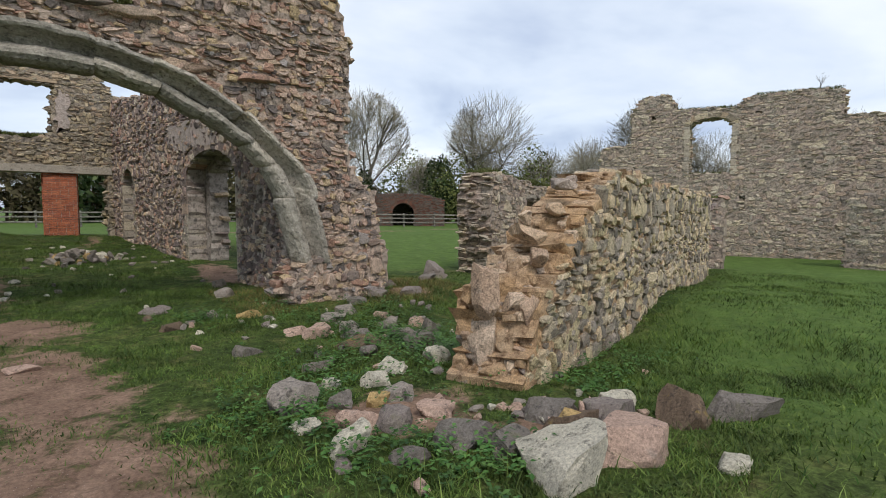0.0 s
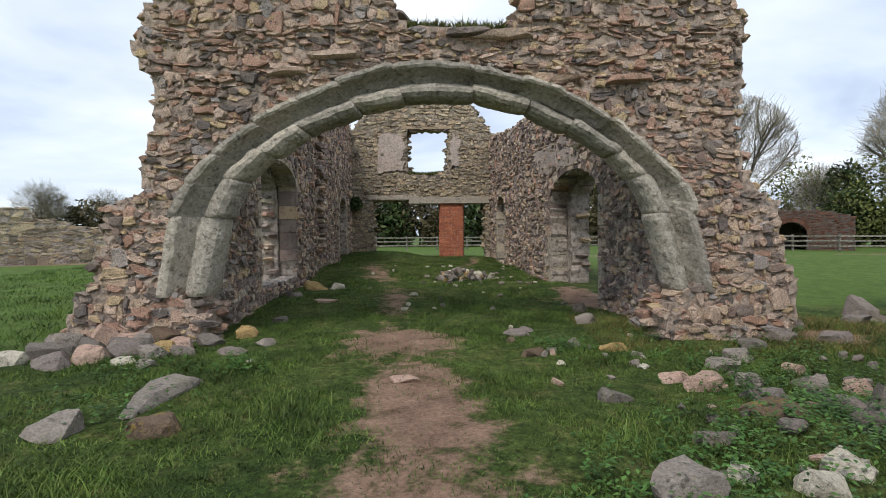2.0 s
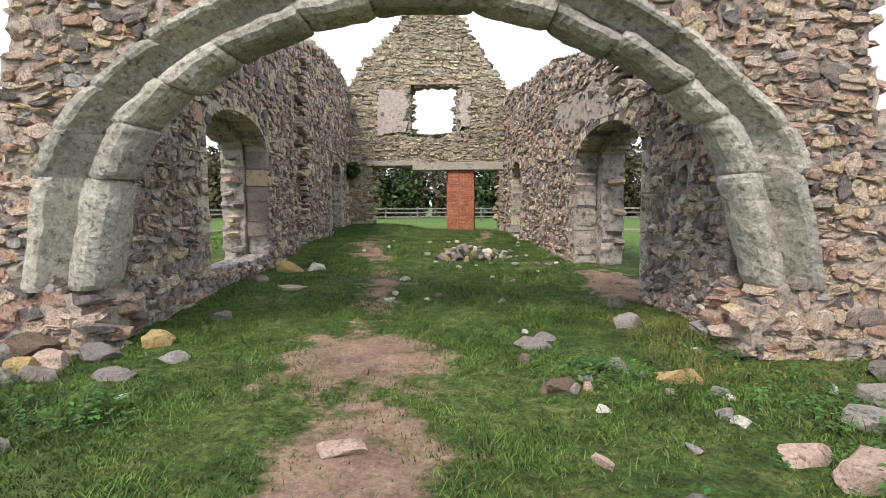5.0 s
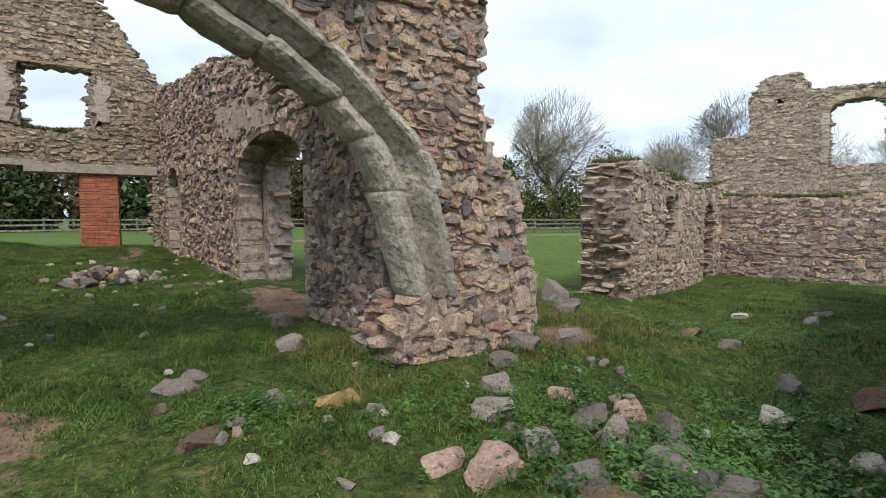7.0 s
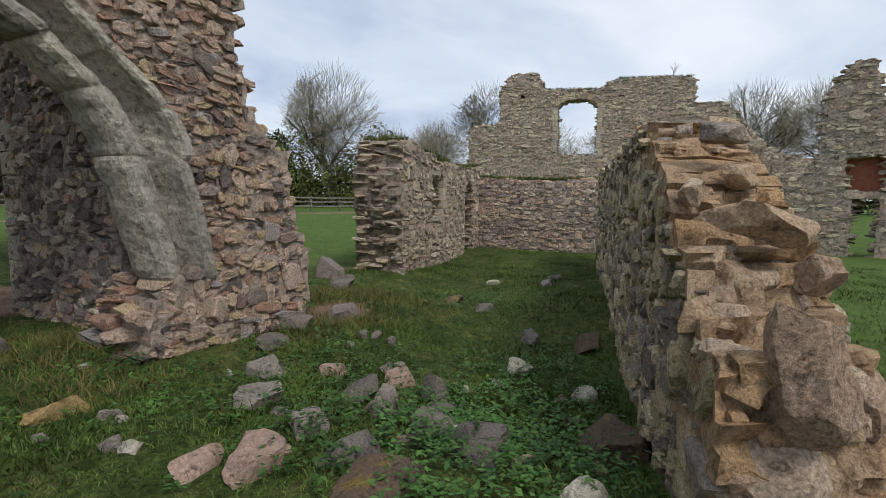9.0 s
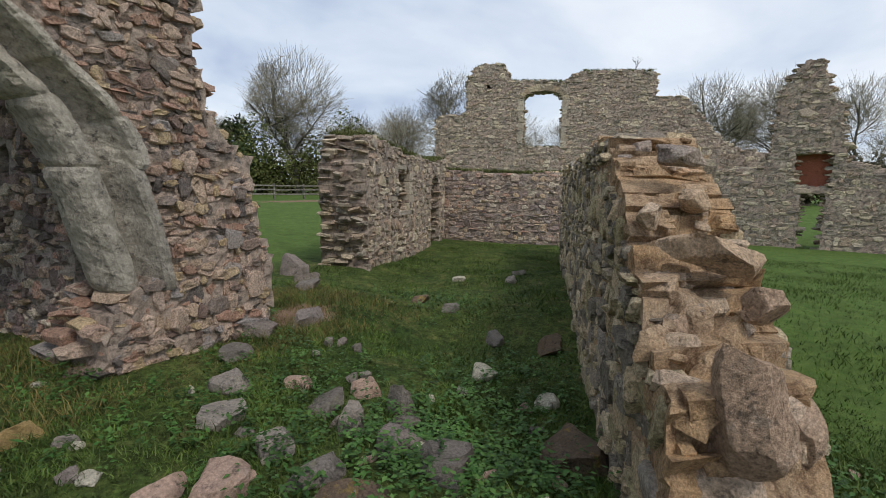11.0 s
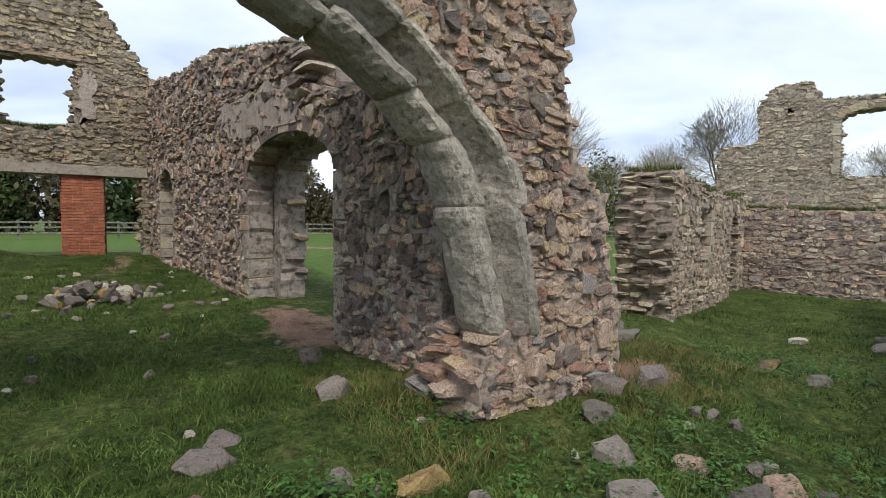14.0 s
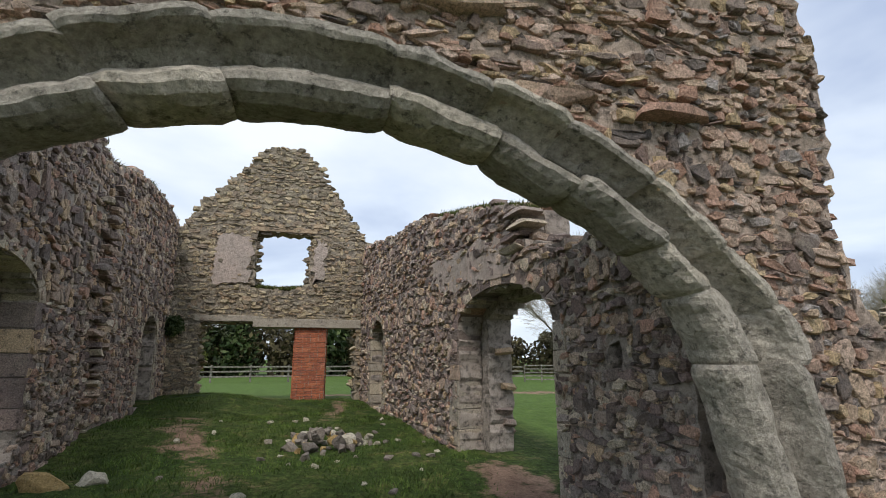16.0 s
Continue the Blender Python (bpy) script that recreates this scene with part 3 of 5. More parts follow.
front_outline = [(-5.05, -0.3), (-4.8, 0.5), (-4.4, 1.1), (-4.3, 1.95), (-3.85, 2.1), (-3.6, 3.2), (-3.62, 3.7), (-3.9, 4.1), (-3.68, 4.5),
                 (-3.6, 5.3), (-3.2, 5.9), (-1.6, 6.0), (-0.55, 5.0), (-0.05, 4.35), (1.3, 4.32), (1.55, 4.8), (1.9, 5.7), (3.4, 6.3),
                 (4.2, 6.0), (4.42, 5.1), (4.62, 4.1), (4.52, 3.2), (4.55, 2.35), (5.1, 1.9), (5.2, 1.2), (5.4, 0.8), (5.3, -0.3)]
_mid = EXTRA * 0.93 + INTRA * 0.07
front_hole = [(-2.95, -0.5), (-2.98, 0.4)] + [tuple(p) for p in _mid[2:-2]] + [(3.52, 0.4), (3.46, -0.5)]
front = Wall("wall_front", "tall ruined rubble wall broken through by a wide stone arch", (0, 0), (1, 0), 0.85, front_outline, [front_hole],
             body_mat=MORTAR_FRONT, stone=STONE_FRONT, seed=11, cell=0.09)
front.face(hmin=0.05, hmax=0.12, wmin=0.07, wmax=0.22, proud=0.036, tilt=5, density=0.9, big=0.09, wild=1.8)
front.chips(0.6)
front.face(back=True, hmin=0.09, hmax=0.18, wmin=0.15, wmax=0.4)
front.edges(size=(0.12, 0.30), out=0.06, density=1.3, high=(0.05, 0.12), where=lambda s, z: not (0.75 < z < 4.05 and -3.6 < s < 4.2))
front.edges(size=(0.2, 0.4), out=0.06, density=1.3, where=lambda s, z: z < 0.75 and -3.3 < s < 3.9)
# the dark slabs that overhang above the crown
for _s, _z, _w in ((1.25, 4.22, 0.7), (0.75, 4.27, 0.6), (-1.1, 3.98, 0.75), (2.05, 3.62, 0.5), (-1.75, 3.75, 0.5), (3.0, 3.62, 0.7)):
    front.put(_s, 0.1, _z, _w, 0.45, 0.11, 3, -4, -8)
front.finish(near=(3.9, 1.6))


OUTER = [(-0.06, 0.45), (-0.05, -0.02), (-0.02, -0.09), (0.09, -0.10), (0.16, -0.08), (0.195, -0.03), (0.24, 0.03), (0.31, 0.095), (0.40, 0.15), (0.50, 0.19), (0.545, 0.25), (0.5, 0.45)]
INNER = [(0.42, 0.47), (0.44, 0.22), (0.475, 0.12), (0.55, 0.04), (0.66, 0.0), (0.78, 0.0), (0.89, 0.05), (0.97, 0.14), (1.0, 0.26), (0.98, 0.38), (0.92, 0.47)]


def arch_piece(name, i0, i1, parent, rng, prof, straight=0.55, label=""):
    """One moulded block of the arch between two stations of its curve, hewn nearly straight."""
    steps = np.linspace(i0 - 0.05, i1 + 0.05, max(7, int((i1 - i0) * 2.2)))
    grid = np.arange(len(EXTRA))

    def at(curve, f):
        return np.array([np.interp(f, grid, curve[:, j]) for j in (0, 1)])

    a0, a1, b0, b1 = at(EXTRA, i0), at(EXTRA, i1), at(INTRA, i0), at(INTRA, i1)
    fwd, lift, twist = rng.normal(0, 0.02), rng.normal(0, 0.022), rng.normal(0, 0.03)
    vs, n = [], len(prof)
    for k, f in enumerate(steps):
        t = (f - i0) / (i1 - i0)
        a = at(EXTRA, f) * (1 - straight) + (a0 + (a1 - a0) * t) * straight
        b = at(INTRA, f) * (1 - straight) + (b0 + (b1 - b0) * t) * straight
        out = Vector((a[0] - b[0], 0, a[1] - b[1])).normalized()
        worn = 0.032 if k in (0, len(steps) - 1) else 0.008 if k in (1, len(steps) - 2) else 0.0
        mid = Vector((((a + b) / 2)[0], 0.22, ((a + b) / 2)[1]))
        for u, y in prof:
            p = a + (b - a) * u
            w = Vector((p[0] * 2.6, y * 3.0, p[1] * 2.6))
            d = noise.noise(w) * 0.03 + noise.noise(w * 3.1) * 0.018 + noise.noise(w * 9.0) * 0.008
            v = Vector((p[0], y + fwd + d + twist * (t - 0.5), p[1]))
            v += out * (lift + twist * (t - 0.5) * 1.5 + noise.noise(w * 1.7 + Vector((9, 0, 0))) * 0.026 + noise.noise(w * 6.0) * 0.01)
            v += (mid - v).normalized() * worn
            vs.append(v)
    F = [list(range(n)), list(range(len(vs) - 1, len(vs) - n - 1, -1))]
    for k in range(len(steps) - 1):
        for q in range(n):
            r = (q + 1) % n
            F.append([k * n + r, k * n + q, (k + 1) * n + q, (k + 1) * n + r])
    return part(name, mesh_from(name, vs, F, STONE_ARCH), parent, label)


arch = thing("stone_arch", "wide moulded grey limestone arch set in the ruined rubble wall", "arch", "structure")
_r = np.random.default_rng(5)
for _prof, _count in ((OUTER, 13), (INNER, 11)):
    arch_piece("shaft", 0, N_LEG + 0.3, arch, _r, _prof, 0.0, "worn moulded limestone shaft")
    _cuts = np.linspace(N_LEG + 0.3, N_LEG + N_ARC - 0.3, _count + 1)
    _cuts[1:-1] += _r.uniform(-1.3, 1.3, _count - 1)
    for _a, _b in zip(_cuts[:-1], _cuts[1:]):
        arch_piece("voussoir", _a, _b, arch, _r, _prof)
    arch_piece("shaft", N_LEG + N_ARC - 0.3, 2 * N_LEG + N_ARC, arch, _r, _prof, 0.0, "worn moulded limestone shaft")


def dressed(wall, s, z, w, h, d0, d1, seed, name="quoin", mat=None):
    """A squared block let into a wall, from depth d0 to d1."""
    me = block_mesh(name, w, d1 - d0, h, mat or STONE_DRESSED, 0.014, 0.006, seed)
    m = wall.local(s, (d0 + d1) / 2, z)
    return part(name, me, wall.root, "", m)


def jamb(wall, s, z0, z1, d0, d1, seed, side, mat=None):
    """A column of squared blocks beside an opening; side: +1 or -1, towards the solid wall."""
    r = random.Random(seed)
    z = z0
    while z < z1 - 0.1:
        h = min(r.uniform(0.2, 0.42), z1 - z)
        w = r.uniform(0.2, 0.42)
        dressed(wall, s + side * (w / 2 - 0.02), z + 0.006, w, h - 0.012, d0 + r.uniform(-0.012, 0.006), d1, seed + int(z * 10), mat=mat)
        z += h


def arch_ring(wall, s0, s1, spring, top, d0, d1, count, depth, seed, mat=None, power=2.0):
    """Voussoirs round the head of an opening."""
    a, c, b = (s1 - s0) / 2, (s0 + s1) / 2, top - spring
    for i in range(count):
        vs = []
        for th in (math.pi * (i + 0.03) / count, math.pi * (i + 0.5) / count, math.pi * (i + 0.97) / count):
            x, y = math.cos(th), math.sin(th)
            r = (abs(x) ** power + abs(y) ** power) ** (-1 / power)
            for k in (0.0, depth):
                vs.append((c + (a + k) * x * r, spring + (b + k) * y * r))
        P = []
        for d in (d0, d1):
            for s, z in vs:
                P.append(wall.world(np.array(s), np.array(d), np.array(z)))
        F = [(0, 2, 3, 1), (2, 4, 5, 3), (6, 7, 9, 8), (8, 9, 11, 10), (0, 6, 8, 2), (2, 8, 10, 4), (1, 3, 9, 7), (3, 5, 11, 9), (0, 1, 7, 6), (4, 10, 11, 5)]
        if wall.flip:
            F = [f[::-1] for f in F]
        part("voussoir", mesh_from("voussoir", P, F, mat or STONE_DRESSED), wall.root)


# ---------------------------------------------------------------- nave walls
def leaf(root_wall, name, a, b, thick, outline, holes, flip, mat, seed, cell=0.1):
    """The outer skin of a wall, as part of the same wall."""
    return Wall(name, "", a, b, thick, outline, holes, flip, cell, mat, root_wall.stone, seed, warp=root_wall.warp, jag=0.03, root=root_wall.root)


left_top = [(12.8, -0.3), (12.8, 5.75), (11.5, 6.0), (9.9, 6.0), (8.2, 5.85), (7.0, 5.5), (6.4, 5.6), (5.6, 5.95), (4.6, 5.6), (3.6, 5.0), (2.0, 4.7), (0, 4.5), (0, -0.3)]
left_win, left_niche = arch_poly(2.05, 4.6, 0.5, 2.6, 3.15), arch_poly(10.05, 11.45, 0.7, 2.35, 2.9)
LA, LB = (-3.15, 0.83), (-3.15, 13.5)
wleft = Wall("wall_west", "grey rubble nave wall with an arched window and a blind niche", LA, LB, 0.42, left_top, [left_win, left_niche],
             body_mat=MORTAR_NAVE, stone=STONE_NAVE, seed=21)
wleft.face(hmin=0.06, hmax=0.13, wmin=0.07, wmax=0.2, proud=0.04, tilt=5.5, big=0.1, wild=1.8)
wleft.chips(0.5)
wleft.edges(top_only=True, size=(0.15, 0.4), out=0.08, zmin=4)
for _i in range(60):
    wleft.put(7.1 + wleft.rng.normal(0, 0.22), -0.03, wleft.rng.uniform(0.9, 5.2), 0.36, 0.3, 0.13, wleft.rng.normal(0, 10), wleft.rng.normal(0, 6), 0)
wleft.finish(near=(4.5, 1.3))
wl2 = leaf(wleft, "outer", (-3.58, 0.83), (-3.58, 13.5), 0.45, left_top, [arch_poly(2.05, 4.55, 0.45, 2.5, 3.0)], False, MORTAR_NAVE, 22)
wl2.face(back=True, hmin=0.12, hmax=0.24, wmin=0.2, wmax=0.5)
wl2.edges(size=(0.2, 0.4), out=0.03, where=lambda s, z: 4.3 < s < 4.8 and z < 2.6)
wl2.edges(top_only=True, size=(0.15, 0.4), out=0.08, zmin=4)
wl2.finish()
jamb(wleft, 2.05, 0.5, 2.6, -0.02, 0.40, 31, -1)
jamb(wleft, 4.58, 0.9, 2.6, -0.02, 0.40, 41, 1, STONE_NAVE)
jamb(wl2, 4.55, 0.6, 2.4, 0.0, 0.42, 47, 1)
arch_ring(wleft, 2.05, 4.6, 2.6, 3.15, -0.035, 0.41, 9, 0.2, 3)
jamb(wleft, 10.05, 0.8, 2.35, -0.03, 0.38, 51, -1)
jamb(wleft, 11.45, 0.8, 2.35, -0.03, 0.38, 57, 1)
arch_ring(wleft, 10.05, 11.45, 2.35, 2.9, -0.035, 0.38, 7, 0.22, 3)

right_top = [(0, -0.3), (12.75, -0.3), (12.75, 5.4), (11.6, 5.2), (9.2, 5.0), (7.9, 5.02), (6.6, 4.8), (6.0, 4.62), (4.6, 4.4), (3.4, 4.2), (2.95, 4.0), (2.85, 3.5),
             (2.3, 3.35), (1.6, 3.2), (0.8, 3.4), (0, 3.9)]
RA, RB = (3.72, 0.83), (2.4, 13.5)
right_win, right_niche = arch_poly(2.1, 5.15, -0.1, 2.3, 2.95), arch_poly(10.1, 11.4, 0.55, 2.35, 2.88)
wright = Wall("wall_east", "purple-grey rubble nave wall with an arched doorway and a niche", RA, RB, 0.42, right_top, [right_win, right_niche, rect(0.86, 1.12, 1.75, 2.05)],
              flip=True, body_mat=MORTAR_NAVE, stone=STONE_NAVE, seed=23)
wright.face(hmin=0.06, hmax=0.13, wmin=0.07, wmax=0.2, proud=0.04, tilt=5.5, big=0.1, wild=1.8)
wright.chips(0.5)
wright.edges(size=(0.15, 0.4), out=0.08, zmin=3.1, top_only=True, density=1.4)
for _i, (_s, _z) in enumerate(((3.0, 3.95), (2.92, 3.75), (3.1, 3.6), (3.05, 3.4))):
    wright.put(_s, 0.1, _z, 0.55, 0.4, 0.14, 5, 3, 0)
wright.finish(near=(1.4, 1.2))
_n = np.array(RB) - np.array(RA)
_n = np.array([_n[1], -_n[0]]) / np.linalg.norm(_n) * 0.43
wr2 = leaf(wright, "outer", np.array(RA) + _n, np.array(RB) + _n, 0.45, right_top, [arch_poly(2.1, 4.85, -0.1, 2.3, 2.85)], True, MORTAR_NAVE, 24)
wr2.face(back=True, hmin=0.12, hmax=0.24, wmin=0.2, wmax=0.5)
wr2.edges(size=(0.15, 0.4), out=0.08, zmin=3.1, top_only=True)
wr2.edges(size=(0.2, 0.4), out=0.06, where=lambda s, z: 4.6 < s < 5.1 and z < 2.4)
wr2.finish()
jamb(wright, 2.1, 0.1, 2.35, -0.03, 0.41, 61, -1)
jamb(wright, 5.13, 0.12, 1.45, -0.03, 0.41, 67, 1)
jamb(wright, 5.13, 1.45, 2.35, -0.03, 0.41, 71, 1, STONE_NAVE)
jamb(wr2, 2.1, 0.1, 2.4, 0.0, 0.44, 77, -1)
arch_ring(wright, 2.1, 5.15, 2.3, 2.95, -0.04, 0.41, 13, 0.22, 3, STONE_NAVE)
jamb(wright, 10.1, 0.6, 2.35, -0.03, 0.38, 81, -1)
jamb(wright, 11.4, 0.6, 2.35, -0.03, 0.38, 87, 1)
arch_ring(wright, 10.1, 11.4, 2.35, 2.88, -0.035, 0.38, 7, 0.2, 3)

# ---------------------------------------------------------------- gable wall
gable_outline = [(-0.85, -0.3), (-0.85, 5.45), (0.05, 5.6), (0.5, 6.2), (0.55, 6.6), (0.95, 6.7), (1.3, 7.3), (1.7, 7.6), (2.2, 8.25), (2.65, 8.55), (3.45, 8.55), (3.65, 8.35), (3.95, 8.05),
                 (4.3, 7.4), (4.9, 6.6), (5.3, 5.9), (5.6, 5.5), (6.4, 5.3), (6.4, -0.3)]
gable_win = [(2.2, 3.95), (2.5, 3.88), (3.3, 3.85), (3.88, 4.0), (3.86, 5.0), (3.8, 5.2), (3.9, 5.4), (3.92, 5.74), (2.2, 5.74), (2.3, 5.3), (2.28, 4.6)]
gable = Wall("wall_gable", "buff rubble gable wall with a square window gap", (-3.15, 13.5), (2.4, 13.5), 0.7, gable_outline, [gable_win, rect(0.9, 5.35, -0.5, 2.92)],
             body_mat=MORTAR_GABLE, stone=STONE_GABLE, seed=25)
gable.face(hmin=0.05, hmax=0.105, wmin=0.08, wmax=0.22, proud=0.028, wild=1.3, tilt=4)
gable.face(back=True, hmin=0.12, hmax=0.22, wmin=0.2, wmax=0.5)
gable.edges(size=(0.15, 0.36), out=0.07, zmin=3.5)
gable.edges(size=(0.15, 0.36), out=0.04, where=lambda s, z: z < 3.2)
gable.finish(near=(3.0, 3.4))
dressed(gable, 1.65, 2.92, 1.9, 0.17, -0.05, 0.6, 3, "lintel")
dressed(gable, 3.9, 2.76, 3.2, 0.26, -0.07, 0.6, 4, "lintel")
dressed(gable, 3.05, 5.72, 2.0, 0.16, -0.03, 0.6, 5, "lintel", STONE_GABLE)


def plaster(wall, poly, seed, d=-0.06):
    r = np.random.default_rng(seed)
    pts = []
    for (s1, z1), (s2, z2) in zip(poly, poly[1:] + poly[:1]):
        for k in range(9):
            t = k / 9
            pts.append((s1 + (s2 - s1) * t + r.normal(0, 0.05), z1 + (z2 - z1) * t + r.normal(0, 0.05)))
    P = [wall.world(np.array(s), np.array(d + q), np.array(z)) for q in (0, 0.1) for s, z in pts]
    n = len(pts)
    F = [list(range(n))] + [[i, n + i, n + (i + 1) % n, (i + 1) % n] for i in range(n)]
    if wall.flip:
        F = [f[::-1] for f in F]
    part("plaster_patch", mesh_from("plaster_patch", P, F, PLASTER), wall.root, "flaking pinkish plaster")


plaster(gable, [(1.05, 4.0), (2.1, 4.1), (2.12, 5.5), (1.2, 5.6), (1.1, 4.9)], 1)
plaster(gable, [(3.95, 4.2), (4.3, 4.3), (4.35, 5.4), (3.97, 5.5)], 2)
plaster(wright, [(3.0, 3.05), (5.2, 3.05), (6.5, 3.3), (6.4, 3.7), (4.2, 3.75), (3.1, 3.5)], 4, -0.05)

# brick pier under the gable's lintel
pier = thing("brick_pier", "red brick pier propping the gable lintel", "pier", "structure")
_core = block_mesh("pier_core", 0.92, 0.56, 2.72, MORTAR_BRICK, 0.004, 0.002, 1)
part("pier_core", _core, pier, "", Matrix.Translation((0.86, 13.82, 0.05)))
_bricks = [block_mesh("brick", 0.218, 0.1, 0.066, BRICK, 0.006, 0.003, k) for k in range(4)]
_half = [block_mesh("brick", 0.105, 0.1, 0.066, BRICK, 0.006, 0.003, 9 + k) for k in range(3)]
_r = random.Random(4)
for _k in range(36):
    _z = 0.06 + _k * 0.0755
    _x = 0.39
    while _x < 1.31:
        _hd = (_k % 2 == 1 and (_x < 0.40 or _x > 1.2)) or _r.random() < 0.12
        _w = 0.105 if _hd or _x + 0.218 > 1.36 else 0.218
        part("brick", _r.choice(_half if _w < 0.2 else _bricks), pier, "", Matrix.Translation((_x + _w / 2 + 0.004, 13.575 + _r.uniform(-0.006, 0.006), _z)))
        _x += _w + 0.012
    for _y in (13.68, 13.90):
        for _sx in (0.405, 1.315):
            part("brick", _r.choice(_half), pier, "", Matrix.Translation((_sx, _y + 0.09, _z)) @ pose(0, 0, 0, 0, 0, 90))

# ---------------------------------------------------------------- east range
TH = radians(16)
E = np.array([math.cos(TH), math.sin(TH)])
NN = np.array([-E[1], E[0]])
O = np.array([9.9, 2.4])
ruin_outline = [(0.62, -0.8), (0.72, 0.6), (0.6, 1.4), (0.66, 2.2), (0.95, 2.75), (1.6, 2.72), (2.2, 2.58), (3.2, 2.45), (5.0, 2.42), (6.2, 2.3), (7.2, 2.35), (8.7, 2.55), (8.7, -0.8)]
ruin = Wall("wall_range_north", "pale rubble range wall with a square window and arched door", O, O + 9 * E, 1.15, ruin_outline,
            [rect(2.95, 3.9, 0.88, 2.02), arch_poly(6.4, 7.5, -0.9, 1.5, 1.98)], body_mat=MORTAR_RUIN, stone=STONE_RUIN, seed=31)
ruin.face(hmin=0.06, hmax=0.13, wmin=0.1, wmax=0.27, proud=0.022, tilt=3)
ruin.face(back=True, hmin=0.12, hmax=0.24, wmin=0.2, wmax=0.5)
ruin.edges(size=(0.14, 0.36), out=0.09, density=1.6, high=(0.05, 0.13))
ruin.finish(near=(2.5, 1.0))
jamb(ruin, 3.9, 0.88, 2.02, -0.02, 0.5, 91, 1)
dressed(ruin, 3.42, 0.8, 1.1, 0.1, -0.05, 0.8, 7, "window_sill")
dressed(ruin, 3.42, 2.02, 1.2, 0.12, -0.02, 0.9, 8, "lintel", STONE_RUIN)
low = Wall("wall_range_east", "low pink-grey rubble cross wall topped with turf", O + 8.35 * E + 0.6 * NN, O + 8.35 * E - 6 * NN, 0.7,
           [(0, -0.9), (0, 2.1), (2, 2.05), (3.2, 2.0), (4.2, 2.08), (5.6, 2.05), (5.6, -0.9)], body_mat=MORTAR_RUIN, stone=STONE_NAVE, seed=33)
low.face(hmin=0.06, hmax=0.13, wmin=0.1, wmax=0.26, proud=0.02, tilt=3)
low.edges(top_only=True, size=(0.2, 0.4), out=0.05)
low.finish()
_TA = np.array([27.47, 5.72]) + 5 * NN
tower_outline = [(0.6, -1.2), (0.65, 5.1), (1.1, 5.3), (2.25, 5.35), (2.3, 6.3), (2.35, 7.1), (2.55, 7.6), (2.9, 7.85), (4.1, 7.85), (4.45, 7.3), (4.6, 7.0), (5.8, 6.95), (7.4, 6.9), (7.8, 7.25), (8.3, 7.4),
                 (9.5, 7.35), (11.75, 7.3), (11.85, 6.9), (11.75, 6.1), (12.6, 6.15), (13.3, 6.0), (13.9, 5.2), (14.6, 4.3), (15.5, 3.6), (17.5, 3.2), (17.5, -1.2)]
tower = Wall("wall_tower", "tall ruined buff stone range with an arched window high up", _TA, _TA - 18 * NN, 0.9, tower_outline,
             [arch_poly(5.3, 7.3, 3.55, 6.1, 6.5), rect(12.35, 13.25, -1.5, 1.6), arch_poly(14.2, 15.4, -1.5, 0.4, 1.0), rect(3.3, 3.55, 6.6, 6.85), rect(8.3, 8.5, 6.45, 6.65), rect(7.7, 7.95, 2.2, 2.5)],
             body_mat=MORTAR_RUIN, stone=STONE_RUIN, seed=35, cell=0.13)
tower.face(hmin=0.08, hmax=0.17, wmin=0.12, wmax=0.34, proud=0.018, tilt=3, wild=1.6, density=0.85)
tower.edges(size=(0.15, 0.38), out=0.05, density=1.3)
tower.finish()
jamb(tower, 5.3, 3.55, 6.1, -0.04, 0.6, 101, -1)
jamb(tower, 7.3, 3.55, 6.1, -0.04, 0.6, 103, 1)
arch_ring(tower, 5.3, 7.3, 6.1, 6.5, -0.04, 0.7, 11, 0.28, 5, STONE_GABLE)
EY = np.array([math.cos(radians(18.3)), math.sin(radians(18.3))])
yard_outline = [(0.2, -0.6), (0.38, 0.1), (0.6, 0.45), (0.75, 0.75), (1.15, 0.9), (1.3, 1.1), (1.85, 1.3), (2.0, 1.55), (2.5, 1.7), (2.7, 1.9), (3.1, 2.08), (3.8, 2.16), (5, 2.15), (7.8, 2.12), (12.5, 2.1), (13.7, 2.05), (13.7, -0.9)]


def yard_warp(s, d, z):
    return s - 0.6 * np.clip(d, 0, 1.2) / 0.73 * np.clip((3.2 - s) / 3.2, 0, 1) * np.clip(z / 0.8, 0.3, 1), d, z


YA = np.array([3.36, -5.24])
yard = Wall("wall_yard", "olive-grey rubble yard wall with a broken orange end", YA, YA + 10 * EY, 0.73, yard_outline, body_mat=MORTAR_ORANGE, stone=STONE_YARD, seed=37, warp=yard_warp, jag=0.06)
yard.face(hmin=0.07, hmax=0.17, wmin=0.1, wmax=0.3, proud=0.04, tilt=5.5, big=0.16)
yard.face(back=True, hmin=0.07, hmax=0.17, wmin=0.1, wmax=0.3, proud=0.04, tilt=5.5, big=0.16)
yard.chips(0.5)
yard.chips(0.5, True)
yard.finish(near=(1.4, 0.9))
yard.edges(size=(0.08, 0.22), out=0.02, density=0.7, where=lambda s, z: s < 3.2, high=(0.06, 0.17), deep=(0.08, 0.2))
yard.finish(near=(1.0, 0.8), mat=STONE_PALE, limit=200)
yard.edges(size=(0.05, 0.17), out=0.035, density=2.1, where=lambda s, z: s < 3.2, high=(0.04, 0.12), deep=(0.05, 0.16))
yard.finish(mat=MORTAR_ORANGE)
yard.edges(top_only=True, size=(0.15, 0.36), out=0.05, density=1.3, where=lambda s, z: s > 3.2)
yard.finish(mat=STONE_YARD)

